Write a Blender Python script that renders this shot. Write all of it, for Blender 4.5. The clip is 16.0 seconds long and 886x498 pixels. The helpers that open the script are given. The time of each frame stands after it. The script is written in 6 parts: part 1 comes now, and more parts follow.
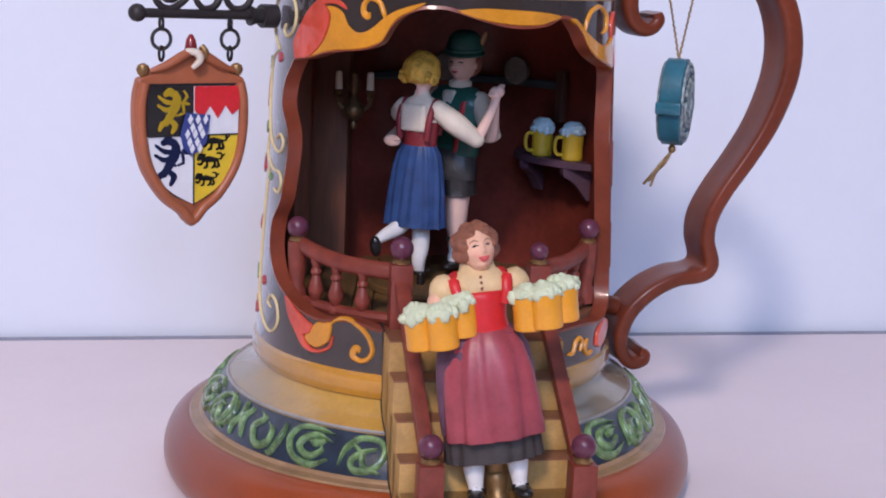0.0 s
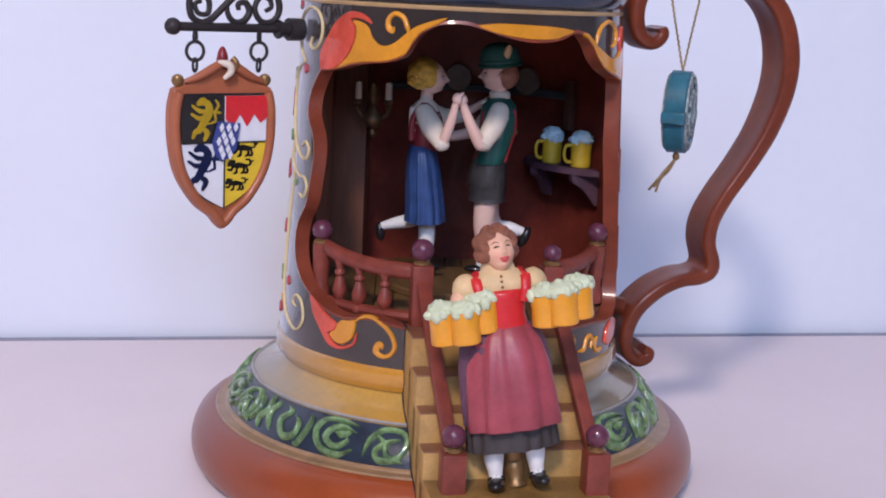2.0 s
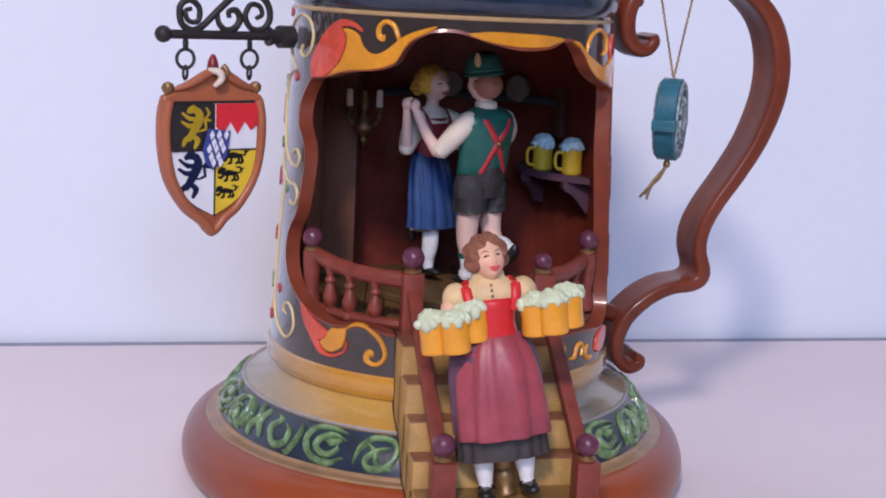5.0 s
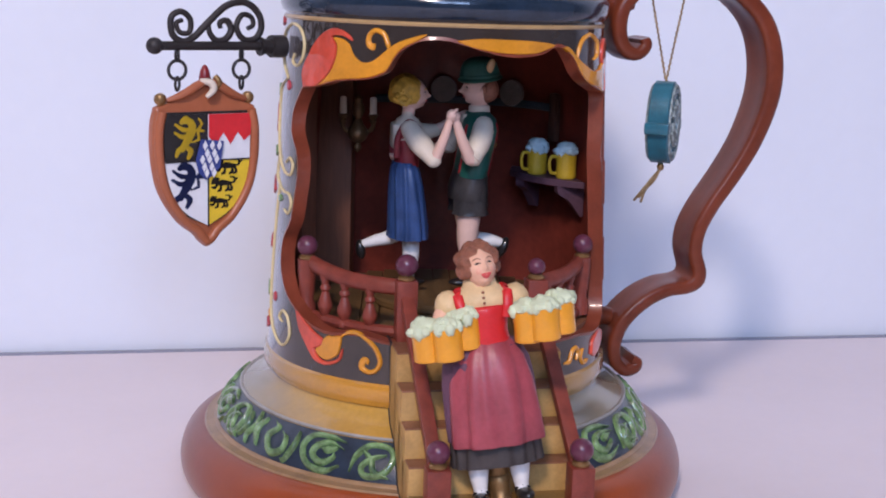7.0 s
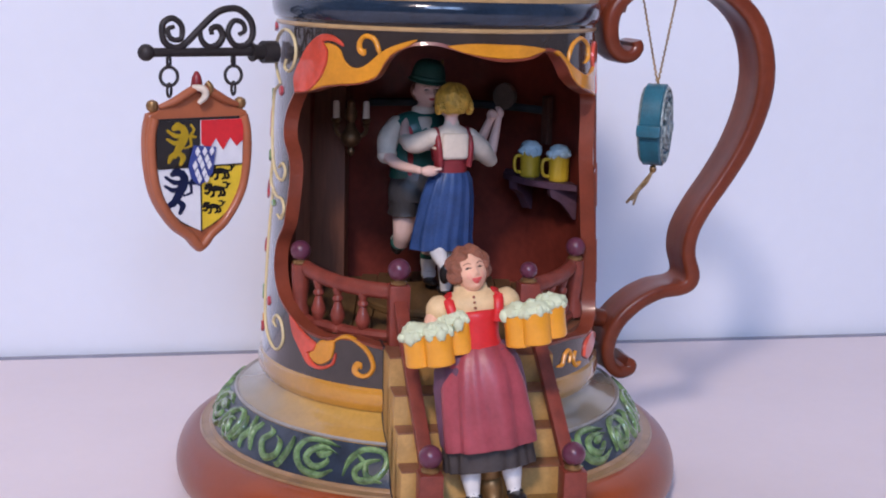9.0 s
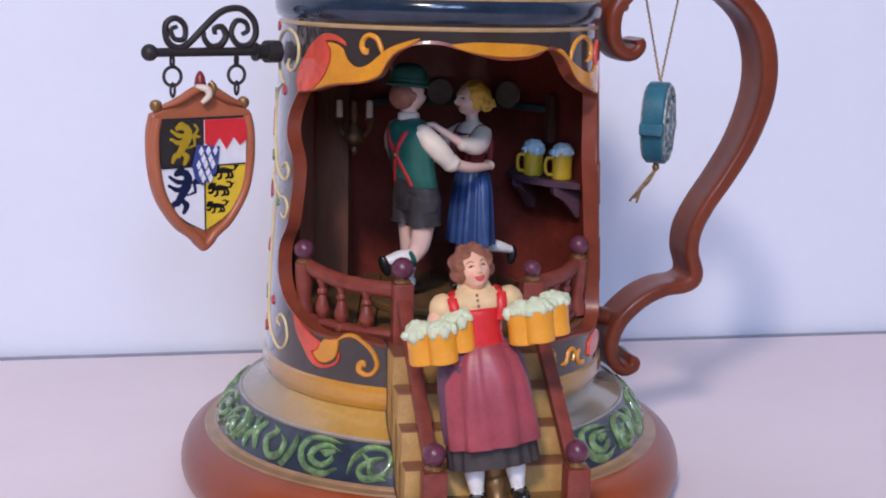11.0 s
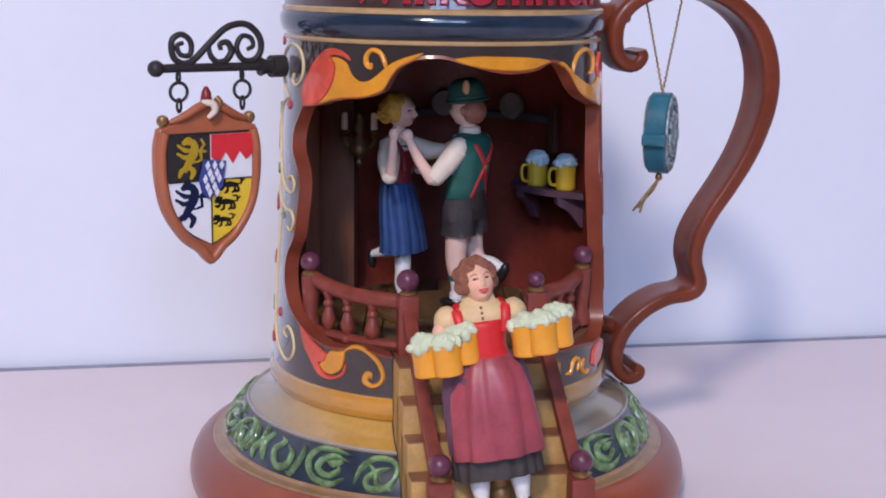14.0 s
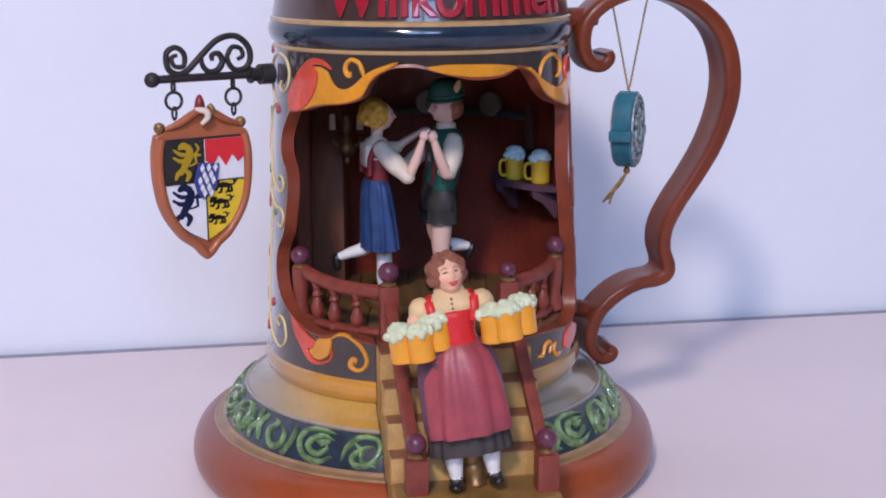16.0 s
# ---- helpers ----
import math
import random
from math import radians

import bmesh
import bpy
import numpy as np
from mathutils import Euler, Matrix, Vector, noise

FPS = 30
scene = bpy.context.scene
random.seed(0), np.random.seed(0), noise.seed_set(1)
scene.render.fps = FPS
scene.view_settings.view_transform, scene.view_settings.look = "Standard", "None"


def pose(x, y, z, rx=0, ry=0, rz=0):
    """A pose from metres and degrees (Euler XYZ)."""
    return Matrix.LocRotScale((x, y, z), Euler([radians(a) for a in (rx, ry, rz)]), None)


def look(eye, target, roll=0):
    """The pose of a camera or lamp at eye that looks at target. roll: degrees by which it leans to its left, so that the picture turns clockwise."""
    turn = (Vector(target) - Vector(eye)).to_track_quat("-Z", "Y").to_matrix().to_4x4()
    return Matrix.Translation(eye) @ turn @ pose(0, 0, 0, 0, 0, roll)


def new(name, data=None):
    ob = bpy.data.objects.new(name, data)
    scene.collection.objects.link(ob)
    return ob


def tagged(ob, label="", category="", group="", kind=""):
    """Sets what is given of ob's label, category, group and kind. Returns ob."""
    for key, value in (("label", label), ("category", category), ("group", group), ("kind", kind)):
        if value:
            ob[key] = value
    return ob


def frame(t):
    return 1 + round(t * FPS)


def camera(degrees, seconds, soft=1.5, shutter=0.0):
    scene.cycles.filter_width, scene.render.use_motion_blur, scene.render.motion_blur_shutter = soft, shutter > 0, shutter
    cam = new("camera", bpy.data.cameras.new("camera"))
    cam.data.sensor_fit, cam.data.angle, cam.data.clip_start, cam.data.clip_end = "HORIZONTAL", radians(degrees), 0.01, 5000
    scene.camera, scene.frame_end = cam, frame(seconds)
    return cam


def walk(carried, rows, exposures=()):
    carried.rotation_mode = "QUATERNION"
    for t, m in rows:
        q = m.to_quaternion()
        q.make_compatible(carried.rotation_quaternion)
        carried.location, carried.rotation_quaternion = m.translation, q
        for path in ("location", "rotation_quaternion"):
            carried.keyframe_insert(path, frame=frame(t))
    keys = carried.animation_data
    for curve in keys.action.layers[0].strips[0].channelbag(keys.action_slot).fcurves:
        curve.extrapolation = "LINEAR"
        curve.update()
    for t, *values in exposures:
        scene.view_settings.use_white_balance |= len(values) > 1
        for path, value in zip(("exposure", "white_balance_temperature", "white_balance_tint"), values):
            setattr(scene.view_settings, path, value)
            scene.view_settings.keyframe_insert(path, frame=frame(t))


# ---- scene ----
cam = camera(36.16, 16.0, soft=1.95)
PATH = [
    (0, (-0.00621, -0.43474, 0.16352), (0.00374, 0.05492, 0.06287), 2.55),
    (0.5, (-0.00919, -0.44184, 0.16368), (0.00528, 0.04770, 0.06298), 2.36),
    (1, (-0.01540, -0.44881, 0.16579), (0.00054, 0.04078, 0.06556), 2.67),
    (1.5, (-0.01661, -0.45468, 0.16514), (-0.00196, 0.03528, 0.06654), 2.62),
    (2, (-0.01730, -0.45645, 0.16552), (-0.00148, 0.03370, 0.06807), 2.76),
    (2.5, (-0.01600, -0.45778, 0.16763), (-0.00040, 0.03253, 0.07096), 2.87),
    (3, (-0.01708, -0.45760, 0.16729), (0.00057, 0.03272, 0.07099), 2.90),
    (3.5, (-0.01680, -0.45771, 0.16762), (0.00048, 0.03256, 0.07097), 2.87),
    (4, (-0.01708, -0.45684, 0.16785), (0.00059, 0.03342, 0.07121), 2.96),
    (6.5, (-0.01261, -0.45565, 0.16867), (0.00365, 0.03423, 0.06992), 2.27),
    (7, (-0.01098, -0.45657, 0.17133), (0.00294, 0.03342, 0.07277), 1.95),
    (7.5, (-0.01050, -0.45693, 0.17064), (0.00274, 0.03309, 0.07211), 1.85),
    (8, (-0.01058, -0.45692, 0.17028), (0.00249, 0.03303, 0.07142), 1.65),
    (8.5, (-0.00949, -0.45733, 0.17065), (0.00370, 0.03260, 0.07167), 1.52),
    (9, (-0.00737, -0.45737, 0.17375), (0.00505, 0.03246, 0.07419), 1.56),
    (11.5, (-0.00678, -0.45835, 0.17323), (0.00332, 0.03152, 0.07359), 1.25),
    (12, (-0.00762, -0.45831, 0.17258), (0.00211, 0.03164, 0.07329), 1.13),
    (12.5, (-0.00584, -0.45857, 0.17280), (0.00178, 0.03135, 0.07318), 1.06),
    (13, (-0.00693, -0.45894, 0.17314), (0.00084, 0.03104, 0.07384), 1.02),
    (13.5, (-0.00575, -0.45884, 0.17456), (0.00153, 0.03113, 0.07518), 0.88),
    (14, (-0.00533, -0.46142, 0.17770), (0.00160, 0.02855, 0.07826), 0.83),
    (14.5, (-0.00315, -0.46709, 0.17862), (0.00340, 0.02294, 0.07950), 0.67),
    (15, (0.00031, -0.47559, 0.18440), (0.00441, 0.01430, 0.08444), 0.27),
    (15.5, (0.00253, -0.48443, 0.18792), (0.00244, 0.00516, 0.08641), -0.09),
    (16, (0.01106, -0.49180, 0.19169), (0.00769, -0.00404, 0.08179), -0.23),
]
walk(cam, [(t, look(eye, target, roll)) for t, eye, target, roll in PATH])

# ---- world, sun, lamps, exposure ----
world = bpy.data.worlds.new("world")
scene.world = world
world.use_nodes = True
wn = world.node_tree
sky = wn.nodes.new("ShaderNodeTexSky")
sky.sky_type, sky.sun_disc, sky.sun_elevation, sky.sun_rotation = "NISHITA", False, radians(30), radians(200)
wn.links.new(sky.outputs[0], wn.nodes["Background"].inputs[0])
wn.nodes["Background"].inputs[1].default_value = 0.1
scene.view_settings.exposure = -0.22


def area_lamp(name, m, w, h, watts, colour):
    data = bpy.data.lights.new(name, "AREA")
    data.shape, data.size, data.size_y, data.energy, data.color = "RECTANGLE", w, h, watts, colour
    ob = new(name, data)
    ob.matrix_world = m
    return ob


# daylight through the two windows behind the camera, and the room's warm ceiling lamp
DAY = (0.40, 0.58, 1.0)
area_lamp("window_light", look((-0.14, -1.99, 1.02), (-0.14, 0.0, 1.02)), 0.40, 0.75, 13.8, DAY)
area_lamp("window_light", look((0.34, -1.99, 1.02), (0.34, 0.0, 1.02)), 0.40, 0.75, 14.8, DAY)
area_lamp("ceiling_lamp_light", look((-0.29, -1.32, 1.12), (0.0, 0.0, 0.1)), 0.18, 0.18, 21.5, (0.96, 0.80, 0.735))


# ---- materials ----
def material(name, colour, rough=0.5, var=0.15, scale=120.0, bump=0.15, coat=0.0, metal=0.0, wear=None, grain=None, spec=0.35):
    """A painted or glazed surface: two scales of tone, fine relief, and a gloss coat where it is glazed."""
    m = bpy.data.materials.new(name)
    m.use_nodes = True
    t = m.node_tree
    b = t.nodes["Principled BSDF"]
    co = t.nodes.new("ShaderNodeTexCoord")
    big, small = t.nodes.new("ShaderNodeTexNoise"), t.nodes.new("ShaderNodeTexNoise")
    big.inputs["Scale"].default_value, small.inputs["Scale"].default_value = scale, scale * 9
    big.inputs["Detail"].default_value = small.inputs["Detail"].default_value = 4
    src = co.outputs["Object"]
    if grain:
        mp = t.nodes.new("ShaderNodeMapping")
        mp.inputs["Scale"].default_value = grain
        t.links.new(src, mp.inputs[0])
        src = mp.outputs[0]
    for n in (big, small):
        t.links.new(src, n.inputs["Vector"])
    add = t.nodes.new("ShaderNodeMath")
    add.operation = "MULTIPLY_ADD"
    add.inputs[1].default_value = 0.4
    t.links.new(small.outputs[0], add.inputs[0])
    t.links.new(big.outputs[0], add.inputs[2])
    ramp = t.nodes.new("ShaderNodeValToRGB")
    lo, hi = (tuple(max(0.0, min(1.0, c * k)) for c in colour) for k in (1 - var, 1 + var))
    ramp.color_ramp.elements[0].position, ramp.color_ramp.elements[0].color = 0.45, (*(wear or lo), 1)
    ramp.color_ramp.elements[1].position, ramp.color_ramp.elements[1].color = 0.95, (*hi, 1)
    if wear:
        e = ramp.color_ramp.elements.new(0.58)
        e.color = (*lo, 1)
    t.links.new(add.outputs[0], ramp.inputs[0])
    t.links.new(ramp.outputs[0], b.inputs["Base Color"])
    b.inputs["Specular IOR Level"].default_value = spec
    b.inputs["Roughness"].default_value, b.inputs["Metallic"].default_value = rough, metal
    b.inputs["Coat Weight"].default_value, b.inputs["Coat Roughness"].default_value = coat, 0.04
    if bump:
        bp = t.nodes.new("ShaderNodeBump")
        bp.inputs["Strength"].default_value, bp.inputs["Distance"].default_value = bump, 0.0006
        t.links.new(add.outputs[0], bp.inputs["Height"])
        t.links.new(bp.outputs[0], b.inputs["Normal"])
    return m


def airbrushed(name, base, edge, a0, a1, rough=0.3, coat=0.5, axis="angle", fall=0.0, level=0.0, var=0.2, centre=10.0):
    """A glaze that turns from one colour to another round the stein or up its height, as sprayed on."""
    m = material(name, base, rough, var, 70, 0.12, coat)
    t = m.node_tree
    b = t.nodes["Principled BSDF"]
    co, sep, at = t.nodes.new("ShaderNodeTexCoord"), t.nodes.new("ShaderNodeSeparateXYZ"), t.nodes.new("ShaderNodeMath")
    t.links.new(co.outputs["Object"], sep.inputs[0])
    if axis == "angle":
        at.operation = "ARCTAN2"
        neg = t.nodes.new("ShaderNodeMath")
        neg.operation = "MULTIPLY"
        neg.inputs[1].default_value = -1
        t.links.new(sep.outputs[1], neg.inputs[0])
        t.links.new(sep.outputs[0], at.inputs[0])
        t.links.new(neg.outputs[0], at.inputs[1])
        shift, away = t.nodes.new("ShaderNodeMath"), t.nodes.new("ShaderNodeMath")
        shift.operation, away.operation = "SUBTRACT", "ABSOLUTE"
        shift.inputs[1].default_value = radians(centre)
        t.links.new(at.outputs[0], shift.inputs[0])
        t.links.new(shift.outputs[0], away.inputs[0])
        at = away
        if fall:
            under, drop = t.nodes.new("ShaderNodeMath"), t.nodes.new("ShaderNodeMath")
            under.operation, drop.operation = "SUBTRACT", "MULTIPLY_ADD"
            under.inputs[0].default_value, drop.inputs[1].default_value = level, fall
            t.links.new(sep.outputs[2], under.inputs[1])
            t.links.new(under.outputs[0], drop.inputs[0])
            t.links.new(away.outputs[0], drop.inputs[2])
            at = drop
        lo, hi = radians(a0), radians(a1)
    else:
        at.operation = "MULTIPLY"
        at.inputs[1].default_value = 1
        t.links.new(sep.outputs[2], at.inputs[0])
        lo, hi = a0, a1
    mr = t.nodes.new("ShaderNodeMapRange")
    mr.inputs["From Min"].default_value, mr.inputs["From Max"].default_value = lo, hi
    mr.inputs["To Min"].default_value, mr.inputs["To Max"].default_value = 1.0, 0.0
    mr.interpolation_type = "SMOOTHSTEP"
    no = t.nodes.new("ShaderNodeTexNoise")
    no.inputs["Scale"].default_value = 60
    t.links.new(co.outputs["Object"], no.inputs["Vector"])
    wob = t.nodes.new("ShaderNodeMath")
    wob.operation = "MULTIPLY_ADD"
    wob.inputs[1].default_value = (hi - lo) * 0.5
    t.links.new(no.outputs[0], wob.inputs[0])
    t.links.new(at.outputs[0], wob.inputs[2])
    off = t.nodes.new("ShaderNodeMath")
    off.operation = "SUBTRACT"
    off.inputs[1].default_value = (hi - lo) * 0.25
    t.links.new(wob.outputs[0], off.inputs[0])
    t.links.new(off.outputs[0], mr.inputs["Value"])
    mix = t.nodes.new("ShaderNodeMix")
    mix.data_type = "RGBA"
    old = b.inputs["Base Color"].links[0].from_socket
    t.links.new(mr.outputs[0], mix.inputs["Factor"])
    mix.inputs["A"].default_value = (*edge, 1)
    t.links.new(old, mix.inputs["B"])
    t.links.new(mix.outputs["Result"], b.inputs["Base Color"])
    return m


WALL = material("white_wall_paint", (0.745, 0.77, 0.83), 0.85, 0.02, 14, 0.05)
TABLE = material("white_table_cloth", (0.80, 0.71, 0.725), 0.75, 0.02, 20, 0.06)
PLAIN = material("room_paint", (0.40, 0.40, 0.43), 0.9, 0.05, 5, 0.05)
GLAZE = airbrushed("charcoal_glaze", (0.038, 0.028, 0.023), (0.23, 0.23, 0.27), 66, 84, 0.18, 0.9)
NECK = material("dark_brown_glaze", (0.058, 0.031, 0.026), 0.28, 0.2, 60, 0.1, 0.7)
RING = material("blue_grey_glaze", (0.014, 0.026, 0.046), 0.16, 0.35, 90, 0.1, 0.5)
CREAM = material("cream_gold_line", (0.42, 0.27, 0.12), 0.35, 0.15, 200, 0.1, 0.4)
GOLD = airbrushed("honey_glaze", (0.50, 0.23, 0.030), (0.36, 0.25, 0.12), 20, 80, 0.2, 0.9, centre=0.0)
FLARE = airbrushed("grey_ochre_glaze", (0.50, 0.28, 0.055), (0.27, 0.235, 0.17), 12, 88, 0.22, 0.65, fall=40.0, level=0.0405, centre=-12.0)
BAND = material("dark_blue_band_glaze", (0.020, 0.030, 0.048), 0.3, 0.4, 150, 0.3, 0.6)
VINE = material("green_vine_relief", (0.155, 0.26, 0.105), 0.26, 0.5, 260, 0.35, 0.8, wear=(0.05, 0.11, 0.06))
FOOT = airbrushed("red_brown_foot_glaze", (0.30, 0.060, 0.015), (0.20, 0.052, 0.032), 26, 96, 0.3, 0.25, var=0.14)
RUST = material("rust_brown_paint", (0.20, 0.044, 0.022), 0.34, 0.2, 120, 0.15, 0.2)
RAIL = material("rail_red_brown_paint", (0.20, 0.040, 0.025), 0.42, 0.25, 200, 0.2, 0.15)
KNOB = material("plum_knob_paint", (0.115, 0.030, 0.055), 0.33, 0.2, 200, 0.1, 0.3)
SCROLL = material("yellow_orange_scroll", (0.64, 0.26, 0.020), 0.26, 0.2, 90, 0.15, 0.85)
FLAME = material("red_orange_flame", (0.60, 0.072, 0.038), 0.28, 0.3, 70, 0.15, 0.8)
SIDELINE = material("cream_scroll_line", (0.62, 0.50, 0.26), 0.45, 0.15, 300, 0.15, 0.2)
INSIDE = material("dark_maroon_inside", (0.155, 0.027, 0.017), 0.5, 0.4, 45, 0.2, 0.1)
BEAM = material("dark_wood_beam", (0.17, 0.062, 0.034), 0.55, 0.4, 90, 0.3, grain=(1, 1, 0.12))
PLANK = material("ochre_floor_plank", (0.135, 0.075, 0.030), 0.5, 0.4, 160, 0.3, grain=(1, 0.2, 1))
RISER = material("tan_step_riser", (0.47, 0.275, 0.09), 0.5, 0.18, 110, 0.25, 0.1, wear=(0.42, 0.24, 0.08))
TREAD = material("brown_step_tread", (0.21, 0.085, 0.042), 0.5, 0.25, 140, 0.25, 0.1)
HANDLE = material("mahogany_handle_glaze", (0.155, 0.033, 0.014), 0.34, 0.3, 38, 0.06, 0.18, spec=0.25)
IRON = material("black_iron", (0.034, 0.029, 0.029), 0.5, 0.3, 200, 0.3, 0.0, 0.3)
SHIELDBROWN = material("terracotta_shield", (0.35, 0.105, 0.045), 0.4, 0.14, 60, 0.12, 0.2)
BRASS = material("aged_brass", (0.30, 0.17, 0.07), 0.4, 0.3, 300, 0.2, 0.0, 0.7)
# darker copy of the brass for the sconce: the stage's shade is in its colour
SHADEDBRASS = material("shaded_brass", (0.16, 0.09, 0.042), 0.4, 0.35, 300, 0.2, 0.0, 0.6)
NAVY = material("navy_lion_paint", (0.018, 0.028, 0.10), 0.38, 0.2, 300, 0.05, 0.2)
REDTIP = material("dark_red_finial", (0.22, 0.018, 0.022), 0.35, 0.15, 200, 0.1, 0.3)
BLACK = material("black_paint", (0.014, 0.012, 0.012), 0.3, 0.2, 300, 0.05, 0.4)
WHITE = material("white_paint", (0.74, 0.74, 0.76), 0.35, 0.05, 300, 0.05, 0.3)
RED = material("signal_red_paint", (0.62, 0.018, 0.025), 0.32, 0.12, 300, 0.05, 0.4)
YELLOW = material("lemon_yellow_paint", (0.72, 0.50, 0.03), 0.35, 0.1, 300, 0.05, 0.3)
BLUE = material("heraldic_blue_paint", (0.035, 0.055, 0.22), 0.35, 0.15, 300, 0.05, 0.3)
SKIN = material("painted_skin", (0.74, 0.42, 0.28), 0.48, 0.08, 160, 0.1, 0.1)
PALE = material("pale_painted_skin", (0.74, 0.49, 0.40), 0.48, 0.08, 160, 0.1, 0.1)
HAIRB = material("brown_hair", (0.24, 0.088, 0.050), 0.5, 0.4, 520, 0.6)
NAPE = material("russet_cropped_hair", (0.30, 0.125, 0.08), 0.55, 0.3, 420, 0.4)
CHEEK = material("rosy_painted_cheek", (0.73, 0.36, 0.25), 0.48, 0.08, 160, 0.1, 0.1)
BRACE = material("dull_red_braces", (0.44, 0.035, 0.040), 0.42, 0.2, 300, 0.15, 0.1)
BLONDE = material("blonde_hair", (0.60, 0.35, 0.055), 0.5, 0.35, 520, 0.5)
BLOUSE = material("cream_blouse", (0.66, 0.46, 0.24), 0.55, 0.12, 200, 0.3)
LINEN = material("white_linen", (0.67, 0.58, 0.47), 0.55, 0.1, 200, 0.3)
BODICE = material("bright_red_bodice", (0.58, 0.020, 0.022), 0.42, 0.15, 160, 0.2, 0.2)
MAROON = material("maroon_bodice", (0.22, 0.024, 0.030), 0.45, 0.2, 160, 0.2, 0.1)
APRON = material("rose_pink_apron", (0.31, 0.058, 0.072), 0.38, 0.25, 90, 0.3)
SKIRTP = material("purple_grey_skirt", (0.105, 0.045, 0.075), 0.55, 0.3, 120, 0.3)
HEM = material("charcoal_hem", (0.045, 0.036, 0.034), 0.55, 0.35, 150, 0.3)
SKIRTB = material("denim_blue_skirt", (0.032, 0.068, 0.185), 0.36, 0.3, 150, 0.35)
GREENV = material("bottle_green_vest", (0.018, 0.108, 0.085), 0.34, 0.22, 160, 0.2, 0.1)
HAT = material("green_felt_hat", (0.020, 0.088, 0.070), 0.5, 0.25, 200, 0.3)
SHORTS = material("grey_leather_shorts", (0.042, 0.038, 0.038), 0.30, 0.35, 160, 0.5)
STOCK = material("white_stocking", (0.76, 0.73, 0.70), 0.55, 0.08, 260, 0.3)
SHOE = material("black_shoe", (0.015, 0.013, 0.013), 0.28, 0.3, 300, 0.1, 0.4)
BEER = material("amber_beer", (0.74, 0.31, 0.022), 0.32, 0.1, 120, 0.1, 0.4)
BEERDIM = material("ochre_beer", (0.50, 0.33, 0.025), 0.35, 0.15, 150, 0.15, 0.3)
FOAM = material("greenish_white_foam", (0.60, 0.65, 0.44), 0.6, 0.1, 320, 0.7)
FOAMB = material("bluish_white_foam", (0.48, 0.64, 0.70), 0.6, 0.15, 420, 0.8)
DUSKWOOD = material("dark_stained_wood", (0.075, 0.032, 0.022), 0.5, 0.3, 120, 0.2)
RAILBLUE = material("slate_blue_rail", (0.045, 0.062, 0.075), 0.45, 0.3, 150, 0.2)
PETAL = material("dusty_red_petal", (0.40, 0.050, 0.062), 0.4, 0.2, 200, 0.15, 0.3)
TEETH = material("ivory_teeth", (0.72, 0.62, 0.50), 0.4, 0.05, 200, 0)
OCHRE = material("ochre_landing_paint", (0.25, 0.135, 0.038), 0.45, 0.3, 90, 0.2, 0.2, wear=(0.20, 0.10, 0.04))
SEAMSHADE = material("slate_seam_shade", (0.27, 0.27, 0.33), 0.5, 0.1, 60, 0.05)
SHELFP = material("violet_grey_shelf", (0.085, 0.042, 0.062), 0.5, 0.3, 120, 0.2)
TEAL = material("teal_pendant_glaze", (0.022, 0.125, 0.175), 0.35, 0.3, 150, 0.2, 0.4)
TEALD = material("silvery_teal_relief", (0.30, 0.35, 0.34), 0.4, 0.5, 500, 0.5, 0.2, wear=(0.03, 0.07, 0.085))
CORD = material("gold_cord", (0.27, 0.18, 0.09), 0.4, 0.35, 700, 0.4, 0.0, 0.5)
LETTER = material("crimson_letter_glaze", (0.30, 0.010, 0.022), 0.25, 0.15, 120, 0.05, 0.7)
LIP = material("rose_lip", (0.60, 0.09, 0.085), 0.4, 0.05, 200, 0)
DUSK = material("near_black_paint", (0.016, 0.017, 0.020), 0.55, 0.3, 150, 0.2)
PEWTER = material("grey_plate", (0.20, 0.18, 0.155), 0.45, 0.3, 150, 0.2, 0.2)
GREYLINE = material("grey_line_glaze", (0.30, 0.28, 0.26), 0.35, 0.2, 150, 0.1, 0.3)
TANLINE = material("tan_ridge_glaze", (0.30, 0.175, 0.085), 0.35, 0.25, 120, 0.1, 0.4)


# ---- mesh helpers ----
def finish(name, bm, mats, parent=None, smooth=40):
    me = bpy.data.meshes.new(name)
    bmesh.ops.recalc_face_normals(bm, faces=bm.faces)
    for f in bm.faces:
        f.smooth = True
    for e in bm.edges:
        if len(e.link_faces) == 2 and e.calc_face_angle(0) > radians(smooth):
            e.smooth = False
    bm.to_mesh(me)
    bm.free()
    for m in mats if isinstance(mats, (list, tuple)) else [mats]:
        me.materials.append(m)
    ob = new(name, me)
    ob.parent = parent
    return ob


def part(name, bm, mats, parent, label="", smooth=40):
    ob = finish(name, bm, mats, parent, smooth)
    return tagged(ob, label=label) if label else ob


def thing(name, label, category, m=None, group="", kind=""):
    ob = new(name)
    ob.empty_display_size = 0.01
    if m is not None:
        ob.matrix_world = m
    return tagged(ob, label, category, group, kind)


